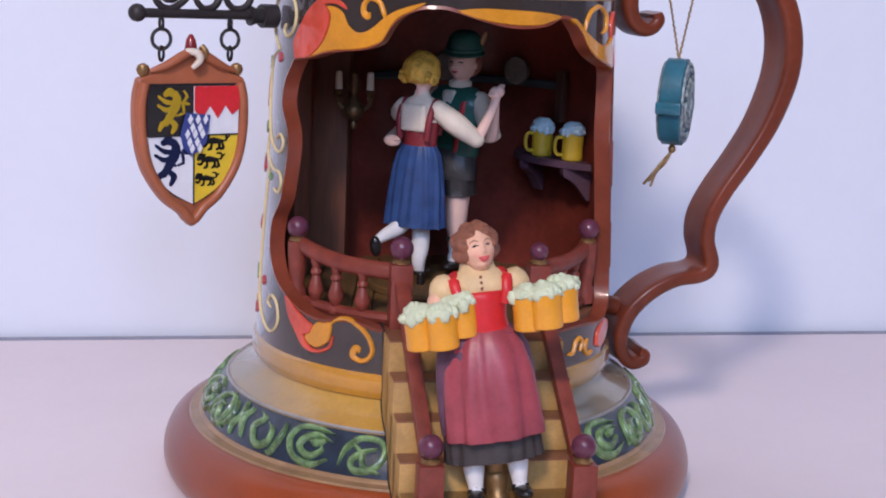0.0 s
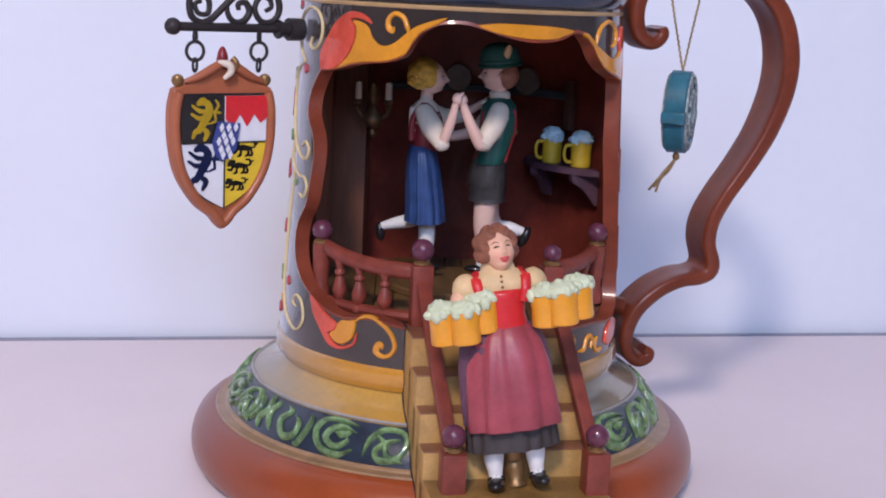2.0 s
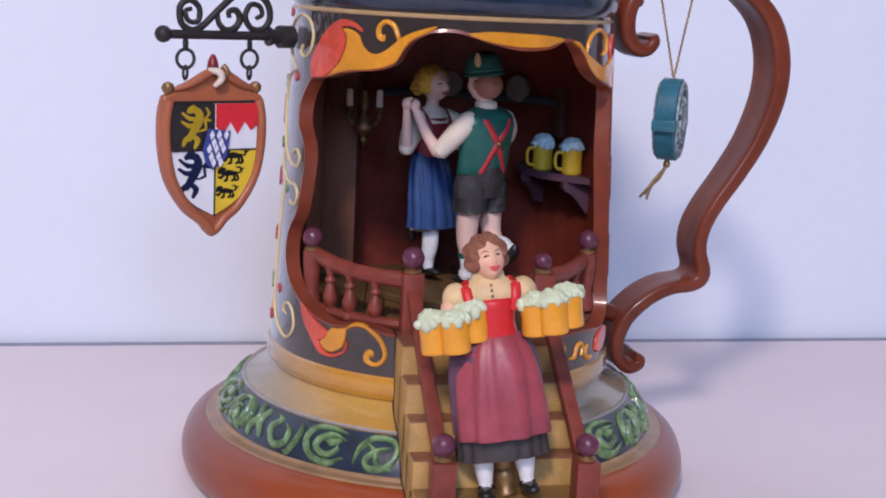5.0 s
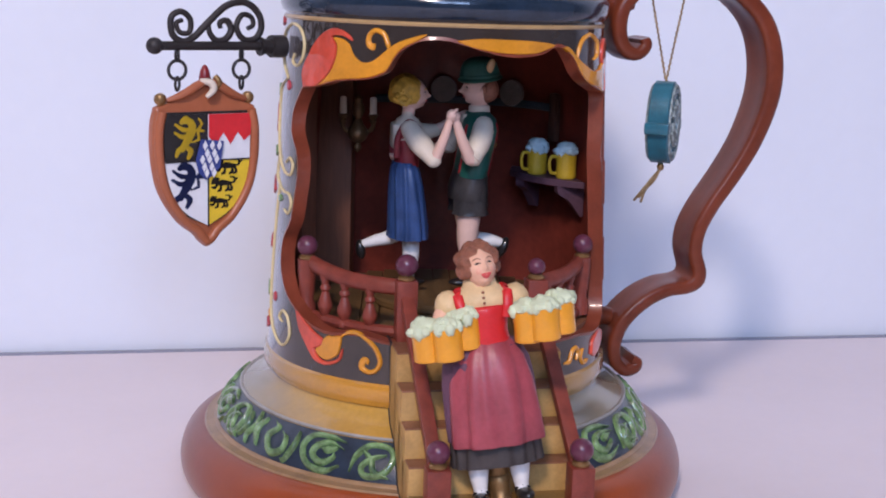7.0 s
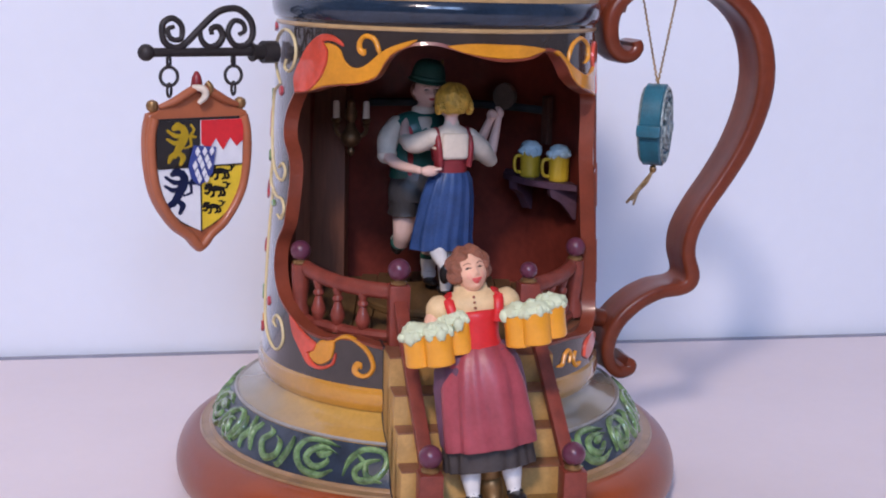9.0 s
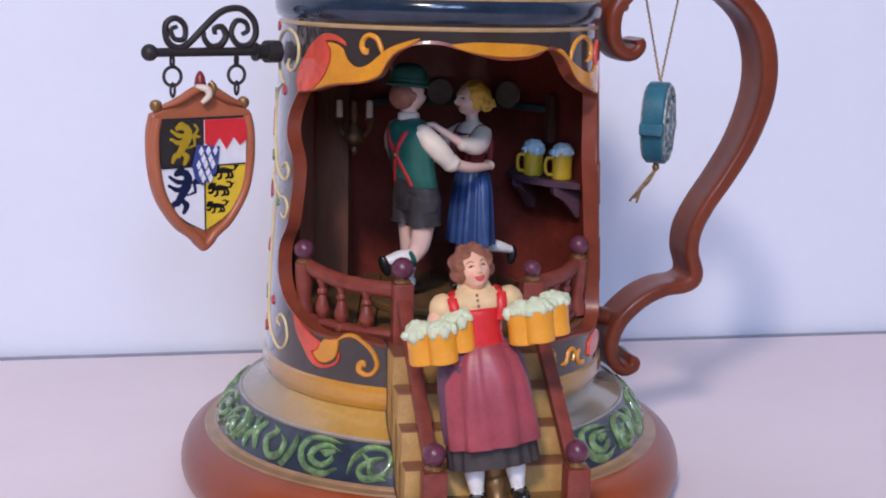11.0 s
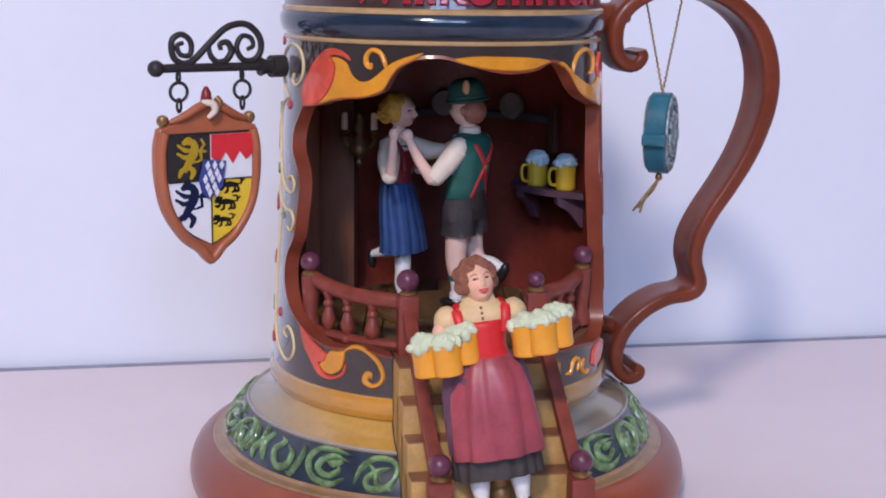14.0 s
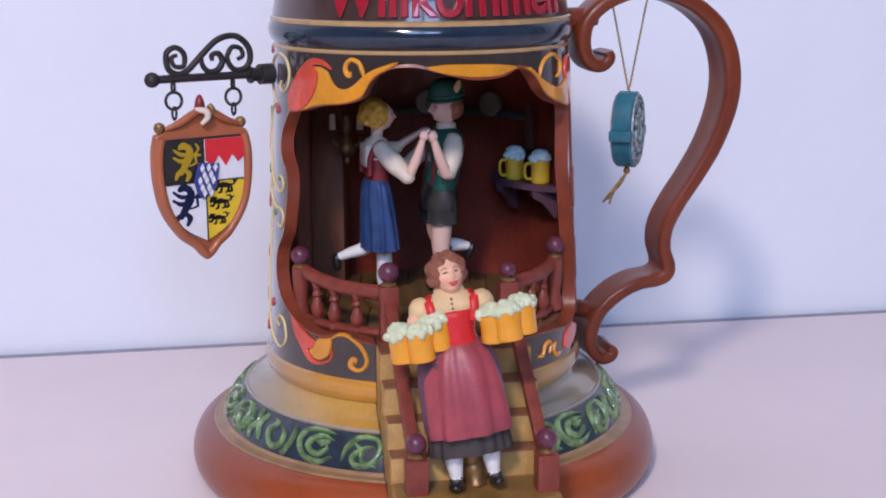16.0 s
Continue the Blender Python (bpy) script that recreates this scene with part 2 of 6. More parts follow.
def box(bm, x0, x1, y0, y1, z0, z1, bevel=0.0, mat=0, m=None):
    made = bmesh.ops.create_cube(bm, size=1.0)["verts"]
    for v in made:
        v.co = Vector((x0 + (v.co.x + 0.5) * (x1 - x0), y0 + (v.co.y + 0.5) * (y1 - y0), z0 + (v.co.z + 0.5) * (z1 - z0)))
    faces = {f for v in made for f in v.link_faces}
    for f in faces:
        f.material_index = mat
    verts = set(made)
    if bevel:
        edges = list({e for v in made for e in v.link_edges})
        out = bmesh.ops.bevel(bm, geom=edges, offset=bevel, segments=2, profile=0.6, affect="EDGES")
        verts = {v for f in out["faces"] for v in f.verts} | {v for v in made if v.is_valid}
        for v in verts:
            for f in v.link_faces:
                f.material_index = mat
    if m is not None:
        for v in verts:
            v.co = m @ v.co
    return verts


def blob(bm, c, r, mat=0, m=None, seg=18, rough=0.0):
    """A rounded lump with radii r at c; m turns it about its own centre."""
    made = bmesh.ops.create_uvsphere(bm, u_segments=seg, v_segments=max(8, seg * 2 // 3), radius=1.0)["verts"]
    r = (r, r, r) if isinstance(r, (int, float)) else r
    for v in made:
        k = 1 + rough * noise.noise(v.co * 2.3 + Vector(c) * 300) if rough else 1
        p = Vector((v.co.x * r[0], v.co.y * r[1], v.co.z * r[2])) * k
        v.co = Vector(c) + (m.to_3x3() @ p if m is not None else p)
    for f in {f for v in made for f in v.link_faces}:
        f.material_index = mat
    return made


def spline(pts, n):
    """n points along a smooth curve through pts (any number of values each)."""
    pts = [np.array(p, float) for p in pts]
    pts = [2 * pts[0] - pts[1]] + pts + [2 * pts[-1] - pts[-2]]
    out, k = [], len(pts) - 3
    for i in range(n):
        u = i / (n - 1) * k
        j = min(int(u), k - 1)
        f = u - j
        a, b, c, d = pts[j : j + 4]
        out.append(0.5 * (2 * b + (c - a) * f + (2 * a - 5 * b + 4 * c - d) * f * f + (3 * b - a - 3 * c + d) * f**3))
    return out


def tube(bm, pts, radii, mat=0, seg=12, flat=1.0, up=None, closed=False, caps=True):
    """A swept tube through pts; flat squashes it across 'up'."""
    pts = [Vector(p) for p in pts]
    n = len(pts)
    radii = [radii] * n if isinstance(radii, (int, float)) else list(radii)
    rings, side = [], None
    for i, p in enumerate(pts):
        d = (pts[(i + 1) % n if closed else min(i + 1, n - 1)] - pts[(i - 1) % n if closed else max(i - 1, 0)]).normalized()
        ref = Vector(up) if up else (side if side is not None else (Vector((0, 0, 1)) if abs(d.z) < 0.9 else Vector((1, 0, 0))))
        a = (ref - d * ref.dot(d)).normalized()
        side = a
        b = d.cross(a)
        rings.append([bm.verts.new(p + (a * math.cos(t) * flat + b * math.sin(t)) * radii[i]) for t in (2 * math.pi * k / seg for k in range(seg))])
    for i in range(n if closed else n - 1):
        r, s = rings[i], rings[(i + 1) % n]
        for k in range(seg):
            bm.faces.new((r[k], r[(k + 1) % seg], s[(k + 1) % seg], s[k])).material_index = mat
    if caps and not closed:
        bm.faces.new(list(reversed(rings[0]))).material_index = mat
        bm.faces.new(rings[-1]).material_index = mat
    return rings


def lathe(bm, profile, mat=0, seg=96, c=(0, 0, 0), sx=1.0, sy=1.0, a0=0.0, a1=360.0, wave=None, m=None):
    """Turns (r, z) pairs round z; angles run from the front (-y) to the +x side. wave(a, i) scales r."""
    whole = a1 - a0 >= 360
    cols = seg if whole else seg + 1
    grid = []
    for i, (r, z) in enumerate(profile):
        row = []
        for k in range(cols):
            a = radians(a0 + (a1 - a0) * k / seg)
            q = r * (wave(a, i) if wave else 1)
            p = Vector((c[0] + q * math.sin(a) * sx, c[1] - q * math.cos(a) * sy, c[2] + z))
            row.append(bm.verts.new(m @ p if m is not None else p))
        grid.append(row)
    for i in range(len(profile) - 1):
        for k in range(seg):
            j = (k + 1) % cols
            f = bm.faces.new((grid[i][k], grid[i][j], grid[i + 1][j], grid[i + 1][k]))
            f.material_index = mat
    if whole:
        for row, r in ((grid[0], profile[0][0]), (grid[-1], profile[-1][0])):
            if r > 1e-6:
                bm.faces.new(row).material_index = mat
    bmesh.ops.remove_doubles(bm, verts=[v for row in grid for v in row], dist=1e-7)
    return grid


# ---- the setting: table, wall behind, the rest of the room ----
def slab(name, m, w, h, thick, mat, label, cuts=()):
    """A wall or slab in its own plane (x across, z up, y its thickness), with openings (x0, x1, z0, z1) through it."""
    bm = bmesh.new()
    xs = sorted({-w / 2, w / 2, *(c for cut in cuts for c in cut[:2])})
    zs = sorted({0.0, h, *(c for cut in cuts for c in cut[2:])})
    for a, b in zip(xs, xs[1:]):
        for c, d in zip(zs, zs[1:]):
            if not any(k[0] <= a and b <= k[1] and k[2] <= c and d <= k[3] for k in cuts):
                box(bm, a, b, 0, thick, c, d)
    bmesh.ops.remove_doubles(bm, verts=bm.verts, dist=1e-5)
    ob = finish(name, bm, mat)
    ob.matrix_world = m
    return tagged(ob, label, kind="structure")


TURN = math.degrees(math.atan(0.176))
slab("wall_back", pose(0, 0.167, -0.75, 0, 0, TURN), 4.4, 2.4, 0.1, WALL, "plain white painted wall behind the table")
bm = bmesh.new()
box(bm, -0.9, 0.9, -0.5, 0.5, -0.03, 0.0, 0.0012)
table = finish("table_top", bm, TABLE)
table.matrix_world = Matrix.Translation((0, 0.167, 0)) @ pose(0, 0, 0, 0, 0, TURN) @ pose(0, -0.5055, 0)
tagged(table, "matt white table top against the wall", kind="structure")
# added dark strip takes the place of the shadow line between table and wall
bm = bmesh.new()
box(bm, -0.9, 0.9, 0.5002, 0.5032, -0.028, 0.0004, 0.0003)
strip = finish("seam_shade_strip", bm, SEAMSHADE)
strip.matrix_world = table.matrix_world
tagged(strip, "thin slate-grey strip standing in for the shadow line behind the table", kind="structure")
slab("floor", pose(0, 0.6, -0.75, -90, 0, 0) @ pose(0, 0, -2.8), 4.4, 3.4, 0.1, PLAIN, "plain room floor below the table")
slab("ceiling", pose(0, -1.0, 1.45, 90, 0, 0) @ pose(0, 0, -1.6), 4.4, 3.6, 0.1, PLAIN, "plain light room ceiling")
slab("wall_left", pose(-2.0, -1.0, -0.75, 0, 0, 90), 3.6, 2.4, 0.1, PLAIN, "plain side wall of the room")
slab("wall_right", pose(2.1, -1.0, -0.75, 0, 0, 90), 3.6, 2.4, 0.1, PLAIN, "plain side wall of the room")
slab("wall_front", pose(0, -2.1, -0.75), 4.4, 2.4, 0.1, PLAIN, "plain room wall with two tall windows",
     ((-0.34, 0.06, 1.395, 2.145), (0.14, 0.54, 1.395, 2.145)))

# ---- the stein ----
def wall_r(z):
    """Outer radius of the stein's tapering wall."""
    return 0.0571 - (z - 0.0556) * 0.045


def on_wall(a, z, out=0.0):
    r = wall_r(z) + out
    return Vector((r * math.sin(radians(a)), -r * math.cos(radians(a)), z))


def on_band(a, s, out=0.0):
    """A place on the sloping band of the base: s from 0 (upper edge) to 1 (lower edge)."""
    r = 0.0660 + 0.0085 * s + 0.0009 * math.sin(math.pi * s) + out * 0.7
    z = 0.0330 - 0.0115 * s + 0.0009 * math.sin(math.pi * s) + out * 0.7
    return Vector((r * math.sin(radians(a)), -r * math.cos(radians(a)), z))


def ribbon(bm, pts, width, high, place=on_wall, n=40, mat=0, unit=0.001, aspect=None):
    """A raised, rounded scroll laid on a surface through (angle, height, width factor) points; it tapers at both ends."""
    pts = [p if len(p) > 2 else (*p, 1.0) for p in pts]
    line = spline(pts, n)
    flat = [np.array((radians(p[0]) * (aspect or 0.055), p[1] * (unit if aspect is None else 0.0143))) for p in line]
    rows = []
    for i, p in enumerate(line):
        d = flat[min(i + 1, n - 1)] - flat[max(i - 1, 0)]
        d = d / (np.linalg.norm(d) + 1e-12)
        side = np.array((-d[1], d[0]))
        w = width * p[2] * min(1.0, 0.25 + 6 * min(i, n - 1 - i) / n)
        row = []
        for k, up in ((-1, -0.3), (-0.8, 0.6), (-0.35, 1.0), (0.35, 1.0), (0.8, 0.6), (1, -0.3)):
            q = side * w * 0.5 * k
            da, dz = math.degrees(q[0] / (aspect or 0.055)), q[1] / (1.0 if aspect is None else 0.0143)
            row.append(bm.verts.new(place(p[0] + da, p[1] * (unit if aspect is None else 1.0) + dz, high * up)))
        rows.append(row)
    for r, s in zip(rows, rows[1:]):
        for a, b, c, d in zip(r, r[1:], s[1:], s):
            bm.faces.new((a, b, c, d)).material_index = mat
    for r in (rows[0], rows[-1]):
        bm.faces.new(r).material_index = mat


def patch(bm, outline, high, mat=0, rim=0.0003):
    """A raised, soft-edged field on the stein's wall inside an outline of (angle, mm) points."""
    t = bmesh.new()
    smooth = [p for p in spline(list(outline) + [outline[0]], len(outline) * 4 + 1)][:-1]
    f = t.faces.new([t.verts.new((radians(p[0]) * 0.055, p[1] * 0.001, 0)) for p in smooth])
    f.normal_update()
    if f.normal.z < 0:
        f.normal_flip()
    ext = bmesh.ops.extrude_face_region(t, geom=[f])
    top = [g for g in ext["geom"] if isinstance(g, bmesh.types.BMFace)]
    for v in {v for g in top for v in g.verts}:
        v.co.z = high * 0.55
    for v in t.verts:
        if v.co.z == 0:
            v.co.z = -0.0004
    bmesh.ops.inset_region(t, faces=top, thickness=rim, depth=high * 0.45, use_even_offset=False)
    bmesh.ops.triangulate(t, faces=[g for g in t.faces if len(g.verts) > 4], ngon_method="EAR_CLIP")
    lo, hi = min(p[0] for p in smooth), max(p[0] for p in smooth)
    a = math.ceil(lo / 3) * 3
    while a < hi:
        bmesh.ops.bisect_plane(t, geom=t.verts[:] + t.edges[:] + t.faces[:], plane_co=(radians(a) * 0.055, 0, 0), plane_no=(1, 0, 0))
        a += 3
    made = {v: bm.verts.new(on_wall(math.degrees(v.co.x / 0.055), v.co.y, v.co.z)) for v in t.verts}
    for g in t.faces:
        bm.faces.new([made[v] for v in g.verts]).material_index = mat
    t.free()


stein = thing("musical_stein", "large glazed ceramic musical beer stein with an open stage and stairs", "beer stein")

# opening of the stage, as (angle, mm) round its edge
OPENING = [(-55, 135.8), (-60.5, 128.5), (-61.5, 121.7), (-57, 115.5), (-55.6, 109.5), (-57.2, 98.6), (-59, 92.5), (-63.6, 86.5), (-65, 80.5),
           (-63.5, 75), (-58.8, 69.6), (-51.2, 65.3), (-43.7, 62.4), (-36, 61.4), (-26, 62.6), (-15, 61.0), (0, 61.0), (20, 60.5), (38, 60.0),
           (52, 60.0), (66, 58.5), (75, 61), (78.5, 68), (77.5, 80), (75, 92), (73, 104), (71, 116), (73, 128), (73, 135.5),
           (67, 137.2), (58, 139.4), (51.5, 142.8), (47, 147.6), (43, 150.6), (38, 151.2), (33, 149.3), (27, 148.4), (20, 148.3), (13.5, 149.4),
           (6, 151.2), (0, 152.6), (-5, 152.7), (-9.5, 152), (-14, 149.9), (-17, 147), (-19.5, 143.2), (-22, 141.6), (-27, 140.2), (-38, 139),
           (-47, 136.8)]
Z0, Z1 = 0.046, 0.1612
edge = spline(OPENING + [OPENING[0]], 261)[:-1]
CEN = (8.0, 104.0)


def shell(bm, out):
    """The stein's wall round the opening, from the opening's edge out to a field's border, and on round the back."""
    N, M, A0, A1 = len(edge), 16, -98.0, 112.0
    rows = []
    for p in edge:
        da, dz = p[0] - CEN[0], p[1] - CEN[1]
        ka = (A1 - CEN[0]) / da if da > 0 else (A0 - CEN[0]) / da if da < 0 else 1e9
        kz = (Z1 * 1000 - CEN[1]) / dz if dz > 0 else (Z0 * 1000 - CEN[1]) / dz if dz < 0 else 1e9
        k = min(ka, kz)
        far = (CEN[0] + da * k, CEN[1] + dz * k)
        rows.append([bm.verts.new(on_wall(p[0] + (far[0] - p[0]) * s, (p[1] + (far[1] - p[1]) * s) * 0.001, out)) for s in (j / M for j in range(M + 1))])
    for i in range(N):
        r, s = rows[i], rows[(i + 1) % N]
        for j in range(M):
            bm.faces.new((r[j], r[j + 1], s[j + 1], s[j]))
    # the field's corners
    for a, z in ((A0, Z0), (A0, Z1), (A1, Z0), (A1, Z1)):
        near = sorted(range(N), key=lambda i: (rows[i][M].co - on_wall(a, z, out)).length)[:2]
        c = bm.verts.new(on_wall(a, z, out))
        if abs(near[0] - near[1]) in (1, N - 1):
            bm.faces.new((rows[near[0]][M], rows[near[1]][M], c))
    K = 50
    cols = [[bm.verts.new(on_wall(A1 + (360 + A0 - A1) * k / K, z, out)) for z in (Z0, (Z0 + Z1) / 2, Z1)] for k in range(K + 1)]
    for r, s in zip(cols, cols[1:]):
        for j in range(2):
            bm.faces.new((r[j], r[j + 1], s[j + 1], s[j]))


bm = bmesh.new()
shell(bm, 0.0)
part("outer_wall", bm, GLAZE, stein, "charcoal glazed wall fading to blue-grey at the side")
bm = bmesh.new()
shell(bm, -0.0034)
part("inner_wall", bm, INSIDE, stein, "dark maroon painted stage wall")
bm = bmesh.new()
rings = []
for p in edge:
    a, z = p[0], p[1] * 0.001
    rings.append([bm.verts.new(on_wall(a, z, o) + Vector((0, 0, 0))) for o in (-0.0042, -0.0034, 0.0, 0.0006)])
lip = []
for i, p in enumerate(edge):
    q0, q1 = edge[i - 1], edge[(i + 1) % len(edge)]
    d = np.array((radians(q1[0] - q0[0]) * 0.055, (q1[1] - q0[1]) * 0.001))
    d = d / np.linalg.norm(d)
    n = np.array((d[1], -d[0]))
    c = np.array((radians(CEN[0] - p[0]) * 0.055, (CEN[1] - p[1]) * 0.001))
    n = -n if n @ c > 0 else n
    w = 0.0010
    lip.append(bm.verts.new(on_wall(p[0] + math.degrees(n[0] * w / 0.055), p[1] * 0.001 + n[1] * w, 0.0003)))
for i in range(len(edge)):
    r, s = rings[i], rings[(i + 1) % len(edge)]
    for j in range(3):
        bm.faces.new((r[j], r[j + 1], s[j + 1], s[j]))
    bm.faces.new((r[3], lip[i], lip[(i + 1) % len(edge)], s[3]))
part("opening_rim", bm, RUST, stein, "rust-brown painted edge of the stage opening", 70)

# base, turned
bm = bmesh.new()
lathe(bm, [(0.0500, 0.0465), (0.0570, 0.0478), (0.0583, 0.0468), (0.0588, 0.0445), (0.0586, 0.0420), (0.0578, 0.0402), (0.0566, 0.0398)], 0, 120)
part("gold_ring", bm, GOLD, stein, "honey-yellow glazed ring")
bm = bmesh.new()
lathe(bm, spline([(0.0560, 0.0425), (0.0570, 0.0395), (0.0585, 0.0372), (0.0615, 0.0350), (0.0662, 0.0330), (0.0667, 0.0322)], 18), 0, 120)
part("flared_skirt", bm, FLARE, stein, "grey and ochre airbrushed flared skirt")
bm = bmesh.new()
lathe(bm, [(0.0659, 0.0333), (0.0664, 0.0336), (0.0669, 0.0331), (0.0664, 0.0322)], 0, 120)
part("thin_line", bm, GREYLINE, stein)
bm = bmesh.new()
lathe(bm, [tuple((lambda v: (-v.y, v.z))(on_band(0, s / 10))) for s in range(11)] + [(0.0730, 0.0200)], 0, 120)
part("vine_band", bm, BAND, stein, "dark blue glazed band with green vines")
bm = bmesh.new()
lathe(bm, [(0.0730, 0.0212), (0.0744, 0.0220), (0.0752, 0.0217), (0.0756, 0.0211), (0.0764, 0.0211), (0.0776, 0.0208), (0.0782, 0.0209), (0.0787, 0.0203), (0.0780, 0.0193)], 0, 120)
part("foot_line", bm, TANLINE, stein, "cream ridge above the foot")
bm = bmesh.new()
lathe(bm, spline([(0.0745, 0.0196), (0.0770, 0.0203), (0.0808, 0.0196), (0.0845, 0.0165), (0.0866, 0.0110), (0.0864, 0.0055), (0.0840, 0.0015), (0.0800, 0.0)], 26) + [(0.0, 0.0)], 0, 128)
part("foot", bm, FOOT, stein, "rounded red-brown glazed foot")

# vines on the band: four kinds of leafy scroll, each laid on by hand a little differently
def vine_pretzel(c):
    return ([(c - 5, 0.85, 0.5), (c - 4.2, 0.5, 1.1), (c - 1, 0.2, 1.1), (c + 3.5, 0.2), (c + 5, 0.5, 1.1), (c + 3, 0.8), (c - 1, 0.88), (c - 2.2, 0.65), (c + 0.5, 0.45), (c + 3.4, 0.42, 0.5)],
            [(c - 3, 0.3, 0.6), (c - 0.5, 0.5), (c + 1, 0.75), (c + 4.5, 0.88, 0.5)])


def vine_ring(c):
    return ([(c + 6, 0.25, 0.5), (c + 1, 0.12), (c - 4, 0.2), (c - 6, 0.5, 1.2), (c - 3.5, 0.8, 1.2), (c + 1.5, 0.9), (c + 5.5, 0.75, 0.6)],
            [(c + 6, 0.38, 0.4), (c + 2, 0.3), (c - 1.5, 0.4, 1.2), (c - 2.5, 0.6, 1.2), (c + 0.5, 0.72, 1.1), (c + 3.5, 0.62, 0.8), (c + 3.8, 0.5, 0.5)],
            [(c + 0.2, 0.46, 0.6), (c + 1.8, 0.45, 1.4), (c + 4, 0.40, 0.6)])


def vine_hook(c):
    return ([(c - 4, 0.15, 0.5), (c - 2.5, 0.3), (c - 4.4, 0.55, 1.2), (c - 2, 0.85, 1.2), (c + 1.5, 0.7, 1.1), (c + 1.5, 0.45, 0.9), (c - 0.3, 0.35, 0.5)],
            [(c + 5, 0.2, 0.4), (c + 5.2, 0.5, 1.1), (c + 3.4, 0.85, 0.9), (c + 2.4, 0.92, 0.5)])


def vine_leaves(c):
    return ([(c - 4, 0.2, 0.5), (c - 3, 0.5, 1.2), (c - 4.5, 0.85, 0.5)], [(c - 0.5, 0.1, 0.4), (c + 0.8, 0.45, 1.3), (c - 1.5, 0.7), (c - 0.5, 0.92, 0.4)],
            [(c + 4, 0.15, 0.5), (c + 2.2, 0.5, 1.2), (c + 4, 0.85, 0.6)])


rng = random.Random(4)
for c, kind in ((-15.5, vine_pretzel), (-29, vine_ring), (-42.5, vine_hook), (-54, vine_leaves), (-64.5, vine_pretzel), (-77, vine_ring), (-90, vine_hook), (-103, vine_leaves),
                (36, vine_pretzel), (48, vine_ring), (61, vine_pretzel), (73, vine_hook), (85, vine_ring), (98, vine_leaves)):
    for line in kind(c):
        bm = bmesh.new()
        ribbon(bm, [(a + rng.uniform(-0.3, 0.3), v + rng.uniform(-0.025, 0.025), w[0] if w else 1.0) for a, v, *w in line], 0.0021 * rng.uniform(0.9, 1.12), 0.0012, on_band, 40, 0, 1, 0.0715)
        part("vine_scroll", bm, VINE, stein)

# upper ring, neck and lettering
bm = bmesh.new()
lathe(bm, [(0.0515, 0.1580), (0.0523, 0.1584), (0.0534, 0.1592), (0.0541, 0.1612), (0.0543, 0.1632), (0.0539, 0.1648), (0.0531, 0.1657), (0.0500, 0.1660)], 0, 120)
part("blue_ring", bm, RING, stein, "glossy blue-grey ring")
bm = bmesh.new()
lathe(bm, [(0.0520, 0.1563), (0.0528, 0.1566), (0.0530, 0.1572), (0.0522, 0.1582)], 0, 120)
part("lower_line", bm, CREAM, stein)
bm = bmesh.new()
lathe(bm, [(0.0520, 0.1652), (0.0534, 0.1656), (0.0535, 0.1668), (0.0518, 0.1680)], 0, 120)
part("upper_line", bm, CREAM, stein)
bm = bmesh.new()
NECKZ = [(0.0528, 0.1672), (0.0520, 0.1720), (0.0512, 0.1780), (0.0505, 0.1860), (0.0503, 0.1960), (0.0512, 0.2040), (0.0520, 0.2060), (0.0490, 0.2075)]
lathe(bm, NECKZ + [(0.0, 0.2075)], 0, 120)
part("neck", bm, NECK, stein, "dark brown glazed neck")

# ceiling and floor of the stage, turntable
bm = bmesh.new()
lathe(bm, [(0.0, 0.1560), (0.0495, 0.1560), (0.0495, 0.1575), (0.0, 0.1575)], 0, 64)
part("stage_ceiling", bm, DUSK, stein)
bm = bmesh.new()
lathe(bm, [(0.0, 0.0585), (0.0530, 0.0585), (0.0530, 0.0602), (0.0, 0.0602)], 0, 64)
stage = part("stage_floor", bm, TREAD, stein)
x = -0.0500
while x < 0.0500:
    half = math.sqrt(max(0.0, 0.0512**2 - max(abs(x), abs(x + 0.0062)) ** 2))
    if half > 0.004:
        bm = bmesh.new()
        box(bm, x + 0.0002, x + 0.0060, -half, half, 0.0600, 0.0615, 0.0003)
        part("plank", bm, PLANK, stage)
    x += 0.0062
bm = bmesh.new()
lathe(bm, [(0.0, 0.0612), (0.0215, 0.0612), (0.0222, 0.0620), (0.0222, 0.0636), (0.0215, 0.0642), (0.0, 0.0642)], 0, 64)
part("turntable", bm, PLANK, stein, "ochre turntable under the dancers")

# paint relief round the opening
def relief(name, outline=(), mat=SCROLL, label="", high=0.0008, lines=(), wide=0.0016):
    bm = bmesh.new()
    if outline:
        patch(bm, outline, high)
    for line in lines:
        ribbon(bm, line, wide, high)
    return part(name, bm, mat, stein, label)


